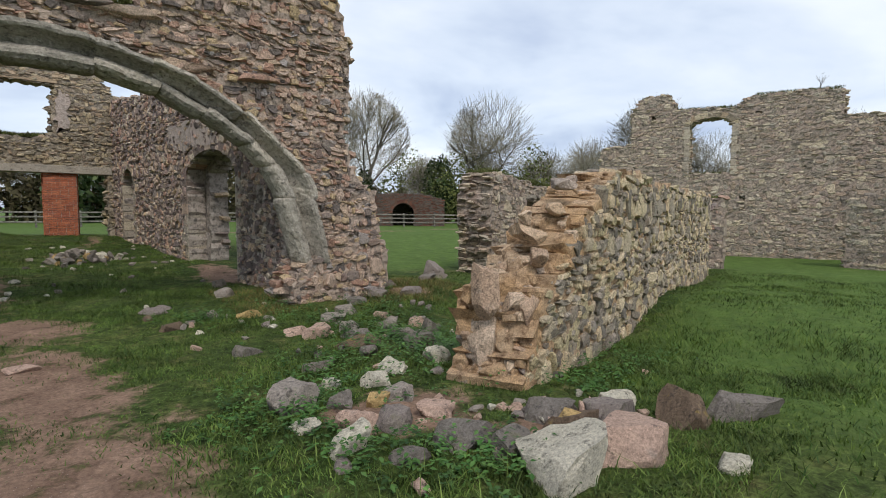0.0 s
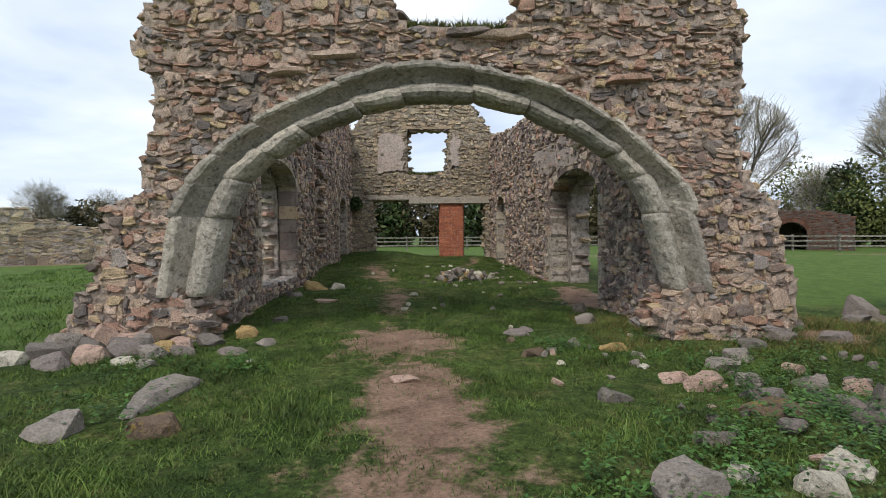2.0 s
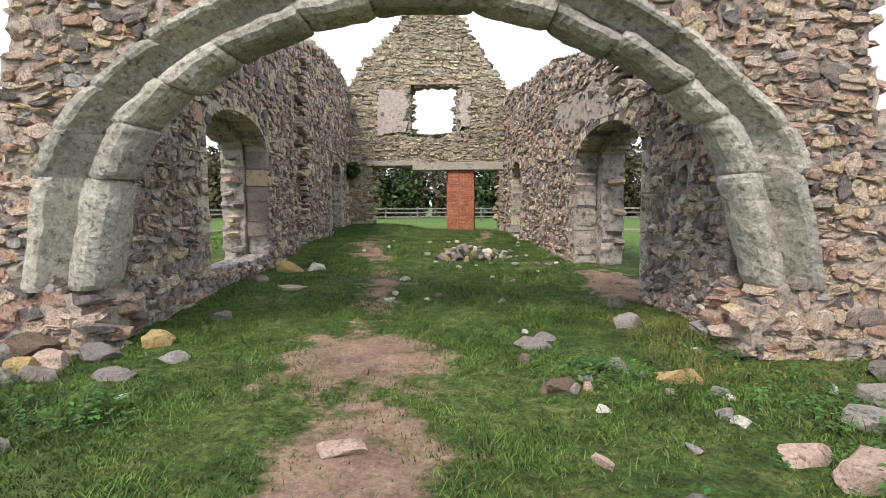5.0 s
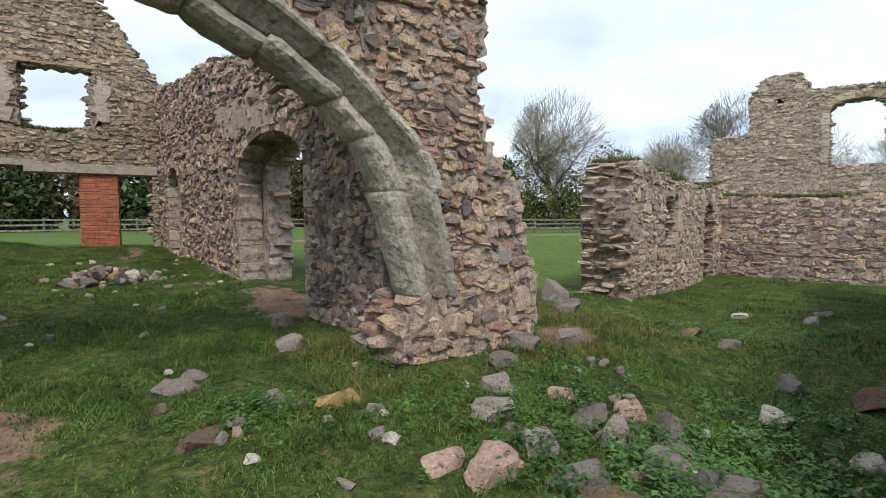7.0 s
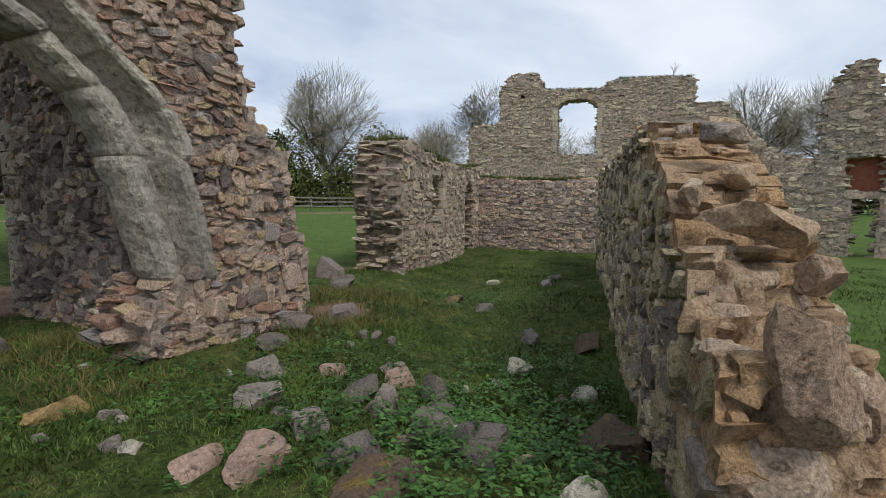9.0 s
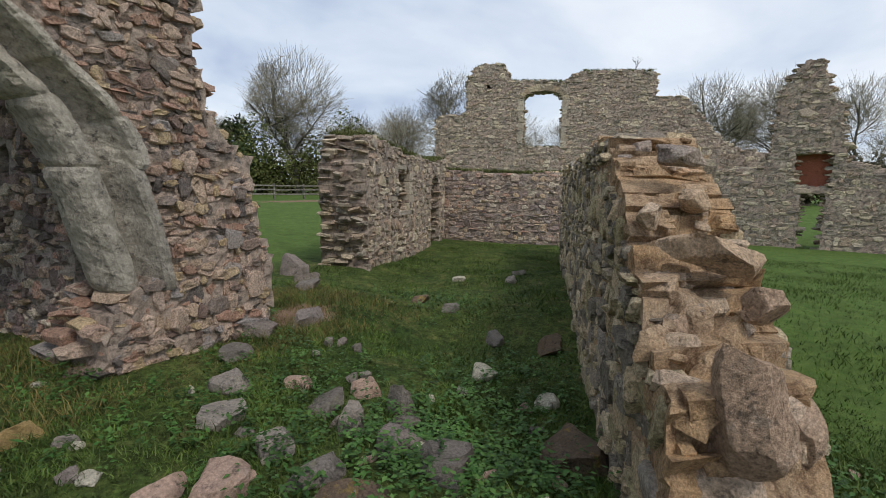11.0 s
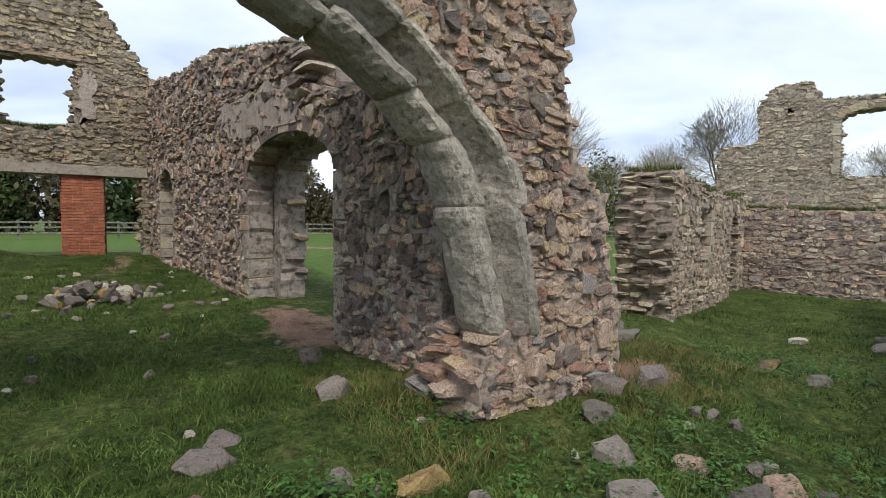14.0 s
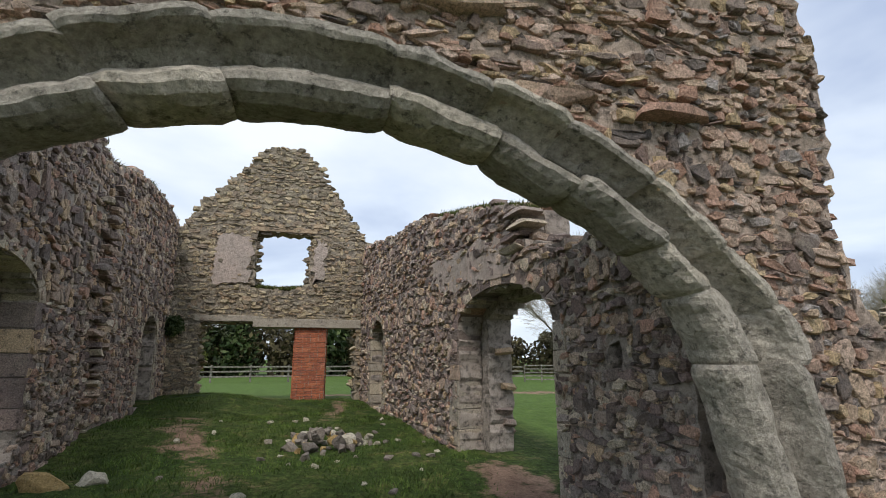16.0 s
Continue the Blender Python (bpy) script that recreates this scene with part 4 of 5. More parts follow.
chimney = Wall("wall_chimney_range", "far rubble wall with a tall chimney stump and red hearth", (25.7, -3.0), (24.7, -12.5), 0.8,
               [(-1, -1.2), (-1, 2.2), (2.5, 2.45), (2.75, 3.2), (2.85, 4.6), (2.7, 4.9), (3.3, 6.1), (3.65, 6.5), (4.1, 6.45), (4.45, 5.2), (4.8, 4.7), (5.05, 3.3), (5.15, 2.7), (7, 2.3), (9.2, 1.9), (9.2, -1.2)],
               [rect(3.75, 4.65, -1.4, 1.5), rect(3.6, 4.75, 1.75, 3.05), rect(7.4, 8.6, -1.4, 1.3)], body_mat=MORTAR_RUIN, stone=STONE_RUIN, seed=39, cell=0.13)
chimney.face(hmin=0.08, hmax=0.16, wmin=0.12, wmax=0.34, proud=0.018, tilt=3, wild=1.6, density=0.85)
chimney.edges(size=(0.2, 0.5), out=0.08)
chimney.finish()
part("hearth_back", block_mesh("hearth_back", 0.12, 1.3, 1.5, BRICK, 0.01, 0.004, 3), chimney.root, "soot-stained red brick hearth", chimney.local(4.18, 0.7, 1.65) @ pose(0, 0, 0, 0, 0, 90))
far_left = Wall("wall_field_ruin", "low weathered rubble ruin standing in the field", (-19.8, 15.6), (-15.0, 20.2), 0.8,
                [(-0.2, -0.4), (0.0, 1.6), (0.5, 2.6), (0.9, 2.9), (1.6, 2.85), (1.9, 2.4), (3, 2.2), (4.4, 1.9), (6.6, 1.8), (6.6, -0.4)], body_mat=MORTAR_NAVE, stone=STONE_GABLE, seed=41, cell=0.13)
far_left.face(hmin=0.1, hmax=0.2, wmin=0.2, wmax=0.5)
far_left.edges(size=(0.2, 0.5), out=0.1)
far_left.finish()

# turf on the wall tops
def turf(wall, s0, s1, zs, count, seed, name="turf_tuft"):
    r = np.random.default_rng(seed)
    V, F = [], []
    for _ in range(count):
        s, d = r.uniform(s0, s1), r.uniform(0.05, wall.thick - 0.05)
        z = np.interp(s, [q[0] for q in zs], [q[1] for q in zs]) + r.uniform(-0.02, 0.05)
        c = wall.world(np.array(s), np.array(d), np.array(z))
        for _k in range(5):
            a, h = r.uniform(0, 6.28), r.uniform(0.03, 0.13)
            dx = np.array([math.cos(a), math.sin(a), 0]) * 0.012
            tip = c + np.array([r.normal(0, 0.05), r.normal(0, 0.05), h])
            b = len(V)
            V += [c + dx, c - dx, tip]
            F.append((b, b + 1, b + 2))
            c = c + np.array([r.normal(0, 0.02), r.normal(0, 0.02), 0])
    tagged(part(name, mesh_from(name, V, F, MOSS), wall.root, "mossy turf"), kind="stuff")


turf(front, -0.1, 1.3, [(-0.1, 4.4), (1.3, 4.38)], 900, 1)
turf(wright, 2.9, 6.2, [(2.9, 4.0), (4.6, 4.42), (6.2, 4.7)], 900, 2)
turf(gable, 2.3, 3.8, [(2.3, 3.95), (3.0, 3.9), (3.8, 3.98)], 900, 3)
turf(ruin, 0.9, 8.6, [(0.9, 2.78), (2.2, 2.62), (5, 2.45), (6.2, 2.33), (8.6, 2.55)], 1800, 4)
turf(low, 0.2, 5.5, [(0, 2.15), (3.2, 2.05), (5.5, 2.1)], 900, 5)
turf(tower, 4.8, 7.2, [(5, 3.6), (7.2, 3.6)], 300, 6)
turf(tower, 2.8, 11.7, [(2.8, 7.8), (4.1, 7.9), (4.6, 7.05), (7.4, 6.95), (8.3, 7.45), (11.7, 7.35)], 1400, 7)
turf(wleft, 3.6, 12.6, [(3.6, 5.0), (4.6, 5.6), (5.6, 5.95), (7, 5.5), (9.9, 6.0), (12.6, 5.8)], 1500, 8)


# ---------------------------------------------------------------- loose rocks
def rock_mesh(seed, w, d, h, mat):
    """An angular boulder: a ball cut by random planes, chipped and roughened."""
    r = random.Random(seed)
    bm = bmesh.new()
    bmesh.ops.create_icosphere(bm, subdivisions=3, radius=1.0)
    planes = []
    for k in range(13):
        a = k * 2.4 + r.uniform(-0.5, 0.5)
        n = Vector((math.cos(a), math.sin(a), r.gauss(0.1, 0.55))).normalized()
        planes.append((n, r.uniform(0.42, 0.80)))
    planes.append((Vector((r.gauss(0, 0.22), r.gauss(0, 0.22), 1)).normalized(), r.uniform(0.38, 0.58)))
    for v in bm.verts:
        for n, k in planes:
            over = v.co.dot(n) - k
            if over > 0:
                v.co -= n * over
        q = v.co * 2.6 + Vector((seed * 3.1, 0, 0))
        v.co += v.co.normalized() * (noise.noise(q) * 0.06 + noise.noise(q * 3) * 0.05 + noise.noise(q * 8) * 0.02)
        v.co = Vector((v.co.x * w * 0.64, v.co.y * d * 0.64, v.co.z * h * 0.85))
    me = bpy.data.meshes.new("rock")
    bm.to_mesh(me)
    bm.free()
    me.materials.append(mat)
    return me


# broken end of the yard wall: large pale blocks in a mass of crumbling orange mortar
for _k, (_s, _d, _z, _w, _p, _h, _y) in enumerate(((0.56, 0.5, 0.37, 0.52, 0.5, 0.5, 62), (0.59, 0.42, 0.85, 0.42, 0.42, 0.36, 78), (1.31, 0.36, 1.36, 0.62, 0.5, 0.15, 84), (0.71, 0.25, 0.7, 0.34, 0.3, 0.24, 70), (0.7, 0.12, 0.64, 0.3, 0.3, 0.26, 80), (1.84, 0.6, 1.54, 0.2, 0.25, 0.12, 75), (2.21, 0.35, 1.96, 0.5, 0.4, 0.12, 80), (0.68, 0.15, 0.35, 0.34, 0.3, 0.26, 60), (1.04, 0.15, 1.14, 0.3, 0.3, 0.14, 85), (1.92, 0.3, 1.65, 0.26, 0.3, 0.12, 60), (1.28, 0.15, 0.89, 0.28, 0.26, 0.14, 80))):
    part("stone", rock_mesh(700 + _k, _w * 0.85, _p * 0.8, _h * 1.05, STONE_PALE), yard.root, "", yard.local(_s, _d, _z, _y, -6, 5))
_r = random.Random(44)
_top = [q for q in yard_outline if 0.3 < q[0] < 3.3]
for _k in range(150):
    _s = _r.uniform(0.35, 3.15)
    _z = float(np.interp(_s, [q[0] for q in _top], [q[1] for q in _top])) - 0.02
    _w = _r.uniform(0.14, 0.34) if _k % 2 else _r.uniform(0.08, 0.2)
    _m = yard.local(_s, _r.uniform(0.06, 0.68), _z - _r.uniform(0.0, 0.12), _r.uniform(0, 180), _r.gauss(0, 18), _r.gauss(0, 18))
    part("mortar_lump" if _k % 2 else "stone", rock_mesh(800 + _k, _w, _w * _r.uniform(0.7, 1.1), _w * _r.uniform(0.5, 0.9), MORTAR_ORANGE if _k % 2 else STONE_PALE), yard.root, "", _m)


KINDS = {"g": (ROCK, "grey angular fallen stone lying in the grass"), "y": (ROCK_YELLOW, "ochre rounded stone lying in the grass"),
         "p": (ROCK_PINK, "pinkish broken sandstone lying in the grass"), "w": (ROCK_PALE, "pale limestone lump lying in the grass"),
         "m": (ROCK_MOSSY, "brown stone with orange moss in the grass")}
COUNT = [0]


def rock(x, y, w, d, h, kind="g", turn=0.0, sink=0.3, tilt=0.0, group="fallen stones"):
    COUNT[0] += 1
    mat, label = KINDS[kind]
    ob = new("rock", rock_mesh(COUNT[0], w * 0.82, d * 0.82, h * 0.85, mat))
    ob.matrix_basis = pose(x, y, gz(x, y) + h * (0.5 - sink), tilt, tilt * 0.4, turn)
    return tagged(ob, label, "rock", group)


ROCKS = """2.58 -.65 .64 .36 .24 y 10|2.67 1.12 .5 .42 .3 g 30|2.9 2.3 .55 .4 .28 g 60|2.12 -.36 .3 .26 .2 g 0|1.47 -.9 .42 .3 .2 m 20|1.5 .35 .5 .34 .18 g 0|1.32 -.2 .25 .2 .14 m 0
-2.5 .33 .42 .34 .3 y 0|-2.06 -.17 .4 .3 .16 g 20|-2.3 -.64 .5 .35 .18 g 0|-2.4 1.6 .45 .4 .2 g 0|0 -1.98 .42 .3 .1 p 30|2.73 -2.03 .42 .3 .2 p 20|2.88 -2.27 .62 .46 .34 p 40
5.07 -.02 .62 .5 .36 g 10|5.84 -.13 .95 .45 .34 g 15|5.85 .75 .5 .4 .25 g 0|3.54 -1.5 .55 .4 .26 g 0|4.0 -1.04 .6 .4 .26 g 30|4.49 -.5 .6 .36 .22 g 10|3.45 -2.14 .55 .34 .22 g 30
4.23 -1.83 .55 .42 .26 g 0|4.41 -1.34 .34 .3 .22 p 0|4.76 -1.82 .36 .3 .22 p 0|4.7 -2.28 .5 .3 .46 g 40|4.0 -2.72 .6 .42 .28 g 0|4.35 -2.5 .34 .3 .24 g 0|3.94 -3.12 .55 .5 .4 g 20
3.15 -2.98 .7 .5 .2 m 0|6.04 -2.4 .5 .34 .26 w 0|7.55 -1.9 .7 .4 .24 g 20|7.46 -2.68 .7 .45 .4 m 0|4.76 -3.75 .9 .55 .4 m 20|7.2 1.2 .6 .4 .25 g 0|9.0 3.3 .9 .7 .7 g 10|8.5 2.5 .7 .5 .35 g 0
8.3 -.2 .5 .4 .2 m 0|8.28 -.82 .6 .4 .2 g 0|12.4 -.35 .5 .4 .2 g 0|11.4 -.6 .5 .35 .25 g 30|11.1 .5 .5 .35 .2 w 0|5.6 -3.3 .4 .3 .2 w 0|4 -2.3 .3 .25 .4 g 10
1.7 -4.42 .55 .5 .42 g 10|2.02 -4.62 .34 .3 .24 g 0|1.93 -5.05 .42 .36 .26 p 0|1.74 -5.33 .5 .36 .24 w 30|2.2 -5.2 .46 .42 .32 g 0|2.31 -4.74 .3 .26 .2 y 0|2.57 -4.31 .4 .3 .22 w 0|2.55 -4.66 .4 .34 .24 g 20
2.44 -5.72 .66 .5 .3 g 0|1.88 -2.65 .42 .3 .18 g 0|1.66 .68 .4 .3 .14 g 0|3.81 -3.2 .5 .4 .3 g 0|2.3 -3.6 .4 .3 .15 g 0|3.0 -3.4 .34 .3 .2 g 0|3.3 -2.6 .45 .34 .2 g 0
2.9 -4.1 .4 .35 .25 w 0|2.2 -4.1 .3 .24 .16 w 0|2.6 -5.2 .4 .36 .25 p 0|2.0 -5.7 .36 .3 .16 g 0|1.6 -4.9 .3 .25 .14 w 0|3.6 -3.9 .45 .4 .3 w 0
2.62 -6.42 .98 .75 .5 w 60|3.22 -6.55 .85 .62 .48 p 10|2.98 -6.3 .5 .36 .4 y 0|2.95 -6.2 .6 .4 .5 m 0|3.6 -6.1 .8 .4 .34 g -20|4.05 -6.5 .6 .5 .45 m 0|4.5 -6.7 1.0 .34 .36 g -25|3.5 -7.05 .36 .24 .2 w 0|4.0 -5.9 .5 .4 .3 w 0|2.6 -6.0 .4 .34 .3 g 0|3.3 -5.8 .7 .5 .3 g 0
-2.25 -2.35 1.55 .5 .22 g 82|-1.85 -3.35 .5 .34 .28 m 15|-2.6 -3.3 .6 .45 .3 g 50|-3.2 -.9 .5 .4 .3 g 0|-3.55 -.75 .7 .5 .42 g 30|-3.8 -.35 .6 .45 .4 p 0|-4.1 -.7 .5 .4 .35 g 0|-4.5 -.75 .8 .5 .34 g 20|-3.1 -.35 .55 .4 .34 p 0|-3.5 -.1 .6 .5 .4 m 0|-2.85 -.1 .5 .4 .3 g 0|-4.3 -.1 .6 .5 .5 p 0
-4.7 -.3 .7 .5 .5 g 40|-3.9 -1.0 .6 .45 .36 p 20|-4.2 -1.2 .7 .5 .34 g 0|-3.6 -.45 .5 .4 .5 g 0|-4.8 -1.1 .6 .4 .3 w 0|-3.2 -.55 .45 .4 .3 y 0|-4.6 .2 .5 .4 .6 g 0|-2.9 -.75 .4 .3 .22 g 0|-3.4 -1.15 .4 .3 .15 w 0|-3.05 -1.3 .35 .3 .15 g 0|-1.9 -1.2 .14 .1 .08 w 0|-2.1 5.2 .6 .4 .24 w 20|-2.6 5.0 .7 .5 .4 y 0|-2.8 3.9 .5 .4 .25 g 0|-2.0 3.2 .6 .35 .1 p 0|1.45 .9 .12 .1 .08 w 0|3.1 .2 .14 .1 .08 w 0|2.75 -1.1 .12 .1 .07 w 0"""
for _row in ROCKS.replace("\n", "|").split("|"):
    _v = _row.split()
    rock(*[float(q) for q in _v[:5]], _v[5], float(_v[6]), sink=0.4)

# heap of rubble in the nave, and scattered small stones
_r = random.Random(8)
heap = thing("rubble_heap", "heap of pale broken stones in the nave grass", "rubble", at=(0, 0, 0))
for _i in range(46):
    _x, _y = _r.gauss(1.0, 0.42), _r.gauss(7.0, 0.5)
    _w = _r.uniform(0.12, 0.34)
    _lift = max(0.0, 0.26 - 0.34 * math.hypot(_x - 1.0, _y - 7.0))
    part("heap_stone", rock_mesh(500 + _i, _w, _w * 0.8, _w * 0.65, _r.choice((ROCK, ROCK_PALE, ROCK, ROCK_YELLOW))), heap, "",
         pose(_x, _y, gz(_x, _y) + _lift + _w * 0.12, _r.uniform(-15, 15), _r.uniform(-15, 15), _r.uniform(0, 360)))
for _i in range(46):
    _x, _y = _r.uniform(-1.6, 3.0), _r.uniform(2.5, 9.5)
    rock(_x, _y, _r.uniform(0.08, 0.26), _r.uniform(0.08, 0.2), _r.uniform(0.05, 0.12), _r.choice("wwgg"), _r.uniform(0, 180), group="small stones in the nave")
for _i in range(60):
    _x, _y = _r.uniform(1.4, 5.6), _r.uniform(-5.6, -0.6)
    if -5.45 + (_x - 3.4) * 0.287 - 0.3 < _y < -4.3 + (_x - 3.4) * 0.287 and _x > 2.5:
        continue
    rock(_x, _y, _r.uniform(0.08, 0.24), _r.uniform(0.08, 0.2), _r.uniform(0.05, 0.13), _r.choice("wgggp"), _r.uniform(0, 180), group="small stones by the yard wall")
_far_pebbles = random.Random(12)
for _i in range(40):
    _x, _y = _far_pebbles.gauss(3.1, 0.5), _far_pebbles.gauss(-5.7, 0.35)
    rock(_x, _y, _far_pebbles.uniform(0.08, 0.2), _far_pebbles.uniform(0.07, 0.16), _far_pebbles.uniform(0.05, 0.12), _far_pebbles.choice("pwpg"), _far_pebbles.uniform(0, 180), group="spilled wall stones")


# ---------------------------------------------------------------- fences, kiln
def fence(points, label, seed):
    r = random.Random(seed)
    root = thing("fence", label, "fence")
    post = block_mesh("fence_post", 0.13, 0.13, 1.3, WOOD, 0.012, 0.004, seed)
    for (x0, y0), (x1, y1) in zip(points[:-1], points[1:]):
        L = math.hypot(x1 - x0, y1 - y0)
        n = max(1, round(L / 2.4))
        ang = math.degrees(math.atan2(y1 - y0, x1 - x0))
        rail = block_mesh("fence_rail", L / n + 0.05, 0.05, 0.11, WOOD, 0.008, 0.003, seed + 1)
        for i in range(n):
            x, y = x0 + (x1 - x0) * i / n, y0 + (y1 - y0) * i / n
            xm, ym = x0 + (x1 - x0) * (i + 0.5) / n, y0 + (y1 - y0) * (i + 0.5) / n
            part("fence_post", post, root, "", pose(x, y, gz(x, y) - 0.1, r.uniform(-1.5, 1.5), r.uniform(-1.5, 1.5), ang))
            for h in (0.35, 0.7, 1.02):
                part("fence_rail", rail, root, "", pose(xm, ym, gz(xm, ym) + h, 0, r.uniform(-0.5, 0.5), ang) @ Matrix.Translation((0, -0.09, 0)))


fence([(-46, 20), (-34, 24.5), (-18, 32), (-5, 37), (8, 38.5), (17, 33.5)], "weathered grey post and rail field fence", 2)
fence([(20.5, 31.5), (30, 26.5), (38, 25), (52, 18)], "weathered grey post and rail fence beside the kiln", 5)
gate = thing("field_gate", "pale grey wooden field gate in the fence", "gate")
for _h in (0.2, 0.45, 0.7, 0.95, 1.2):
    part("gate_bar", block_mesh("gate_bar", 3.6, 0.05, 0.09, WOOD, 0.008, 0.003, 4), gate, "", pose(18.7, 32.5, gz(18.7, 32.5) + _h - 0.05, 0, 0, -29))
for _t in (-1.85, -0.6, 0.6, 1.85):
    part("gate_stile", block_mesh("gate_stile", 0.1, 0.06, 1.3, WOOD, 0.008, 0.003, 5), gate, "", pose(18.7, 32.5, gz(18.7, 32.5) - 0.02, 0, 0, -29) @ Matrix.Translation((_t, 0.06, 0)))

_ka, _kb = np.array([23.8, 33.6]), np.array([30.6, 29.6])
kiln = Wall("wall_kiln", "old red brick kiln front with a dark arch", _ka, _kb, 0.6, [(0, -0.5), (0, 2.7), (1.5, 3.1), (5.5, 3.1), (7.6, 2.6), (7.6, -0.5)],
            [arch_poly(2.7, 4.7, -0.6, 1.3, 2.25)], body_mat=MORTAR_SOOT, stone=BRICK_DARK, seed=51, cell=0.13, category="kiln")
kiln.face(hmin=0.07, hmax=0.09, wmin=0.2, wmax=0.26, proud=0.01, tilt=0.4, depth=0.1)
kiln.finish()
arch_ring(kiln, 2.7, 4.7, 1.3, 2.25, -0.06, 0.5, 15, 0.3, 3, BRICK_DARK)
part("kiln_chamber", block_mesh("kiln_chamber", 5.0, 2.4, 2.9, MORTAR_SOOT, 0.02, 0.01, 3), kiln.root, "dark brick chamber wall", kiln.local(3.7, 4.2, -0.2))
for _s in (1.6, 5.8):
    part("kiln_chamber", block_mesh("kiln_chamber", 0.5, 3.0, 2.9, MORTAR_SOOT, 0.02, 0.01, 3), kiln.root, "", kiln.local(_s, 2.0, -0.2))
part("kiln_roof", block_mesh("kiln_roof", 5.4, 5.0, 0.3, MORTAR_SOOT, 0.02, 0.01, 3), kiln.root, "", kiln.local(3.7, 3.0, 2.75))


# ---------------------------------------------------------------- trees
def tubes(segs, sides):
    V, F = [], []
    for p, q, r0, r1 in segs:
        d = (q - p).normalized()
        u = d.orthogonal().normalized()
        w = d.cross(u)
        b = len(V)
        for c, r in ((p, r0), (q, r1)):
            for k in range(sides):
                a = 2 * math.pi * k / sides
                V.append(c + (u * math.cos(a) + w * math.sin(a)) * r)
        for k in range(sides):
            j = (k + 1) % sides
            F.append((b + k, b + j, b + sides + j, b + sides + k))
    return V, F


def tree_meshes(seed, height, spread=0.55, trunk=0.22, levels=5, droop=0.0, fine=2300):
    """A bare tree: trunk and limbs, and the fine twigs of its crown."""
    r = random.Random(seed)
    limbs, twigs = [], []

    def grow(p, d, length, rad, level):
        n = 3
        for i in range(n):
            q = p + d * (length / n)
            r1 = rad * (1 - 0.3 / n * (1 if level else 0.8) * 1.2)
            (limbs if level < 3 else twigs).append((p, q, rad, r1))
            p, rad = q, r1
            d = (d + Vector((r.gauss(0, 1), r.gauss(0, 1), r.gauss(0, 0.6) + 0.35 - droop)) * 0.13).normalized()
            if level < levels and (i > 0 or level > 0):
                k = r.choice((1, 2)) if level < 4 else 2
                for _ in range(k):
                    side = Vector((r.gauss(0, 1), r.gauss(0, 1), r.gauss(0.15, 0.5))).normalized()
                    nd = (d * (1 - spread * r.uniform(0.7, 1.2)) + side * spread * 1.25).normalized()
                    grow(p, nd, length * r.uniform(0.55, 0.78), max(rad * r.uniform(0.45, 0.65), 0.009), level + 1)
        if level < levels:
            grow(p, d, length * 0.62, max(rad * 0.8, 0.009), level + 1)

    grow(Vector((0, 0, -0.2)), Vector((r.gauss(0, 0.03), r.gauss(0, 0.03), 1)).normalized(), height * 0.34, trunk, 0)
    # fine outer twigs fill a rounded crown; stray growth beyond it is left off
    top = max(q.z for _, q, *_ in limbs + twigs) * 0.94
    c, rad = Vector((0, 0, top * 0.60)), Vector((top * 0.36, top * 0.36, top * 0.40))

    def within(p):
        return sum(((p[i] - c[i]) / rad[i]) ** 2 for i in range(3)) < 1.0

    twigs = [q for q in twigs if not fine or within(q[1]) or q[1].z < top * 0.2]
    for _ in range(fine):
        v = Vector((r.gauss(0, 1), r.gauss(0, 1), r.gauss(0, 1))).normalized()
        k = r.random() ** 0.35
        p = c + Vector((v.x * rad.x, v.y * rad.y, v.z * rad.z)) * k * 0.96
        if p.z < top * 0.24:
            continue
        d = (v + Vector((r.gauss(0, 0.45), r.gauss(0, 0.45), 0.5 + r.gauss(0, 0.3)))).normalized()
        twigs.append((p, p + d * r.uniform(0.5, 1.1), 0.011, 0.004))
    limbs = [q for q in limbs if not fine or within(q[1]) or q[1].z < top * 0.45]
    a = mesh_from("trunk", *tubes(limbs, 6), BARK)
    b = mesh_from("crown", *tubes(twigs, 3), TWIG)
    return a, b


def leaf_mesh(seed, blobs, count, size, mat):
    """Many small leaf clumps scattered through several loose masses."""
    r = np.random.default_rng(seed)
    V, F = [], []
    for (cx, cy, cz, rx, ry, rz) in blobs:
        for _ in range(count):
            v = r.normal(0, 1, 3)
            v = v / np.linalg.norm(v) * r.uniform(0.55, 1.05)
            c = np.array([cx + v[0] * rx, cy + v[1] * ry, max(0.05, cz + v[2] * rz)])
            a = r.normal(0, 1, 3)
            a /= np.linalg.norm(a)
            b = np.cross(a, r.normal(0, 1, 3))
            b /= np.linalg.norm(b)
            s = size * r.uniform(0.5, 1.4)
            k = len(V)
            V += [c - a * s, c - b * s * 0.5, c + a * s, c + b * s * 0.5]
            F.append((k, k + 1, k + 2, k + 3))
    return mesh_from("crown", V, F, mat)


TREES = [tree_meshes(3, 13, 0.5, 0.22, 5), tree_meshes(8, 12, 0.45, 0.17, 5), tree_meshes(14, 14, 0.36, 0.22, 5), tree_meshes(21, 10, 0.55, 0.14, 5)]
for _pair in TREES:
    _top = max(v.co.z for v in _pair[1].vertices)
    for _me in _pair:
        _me.transform(Matrix.Scale(14.0 / _top, 4))


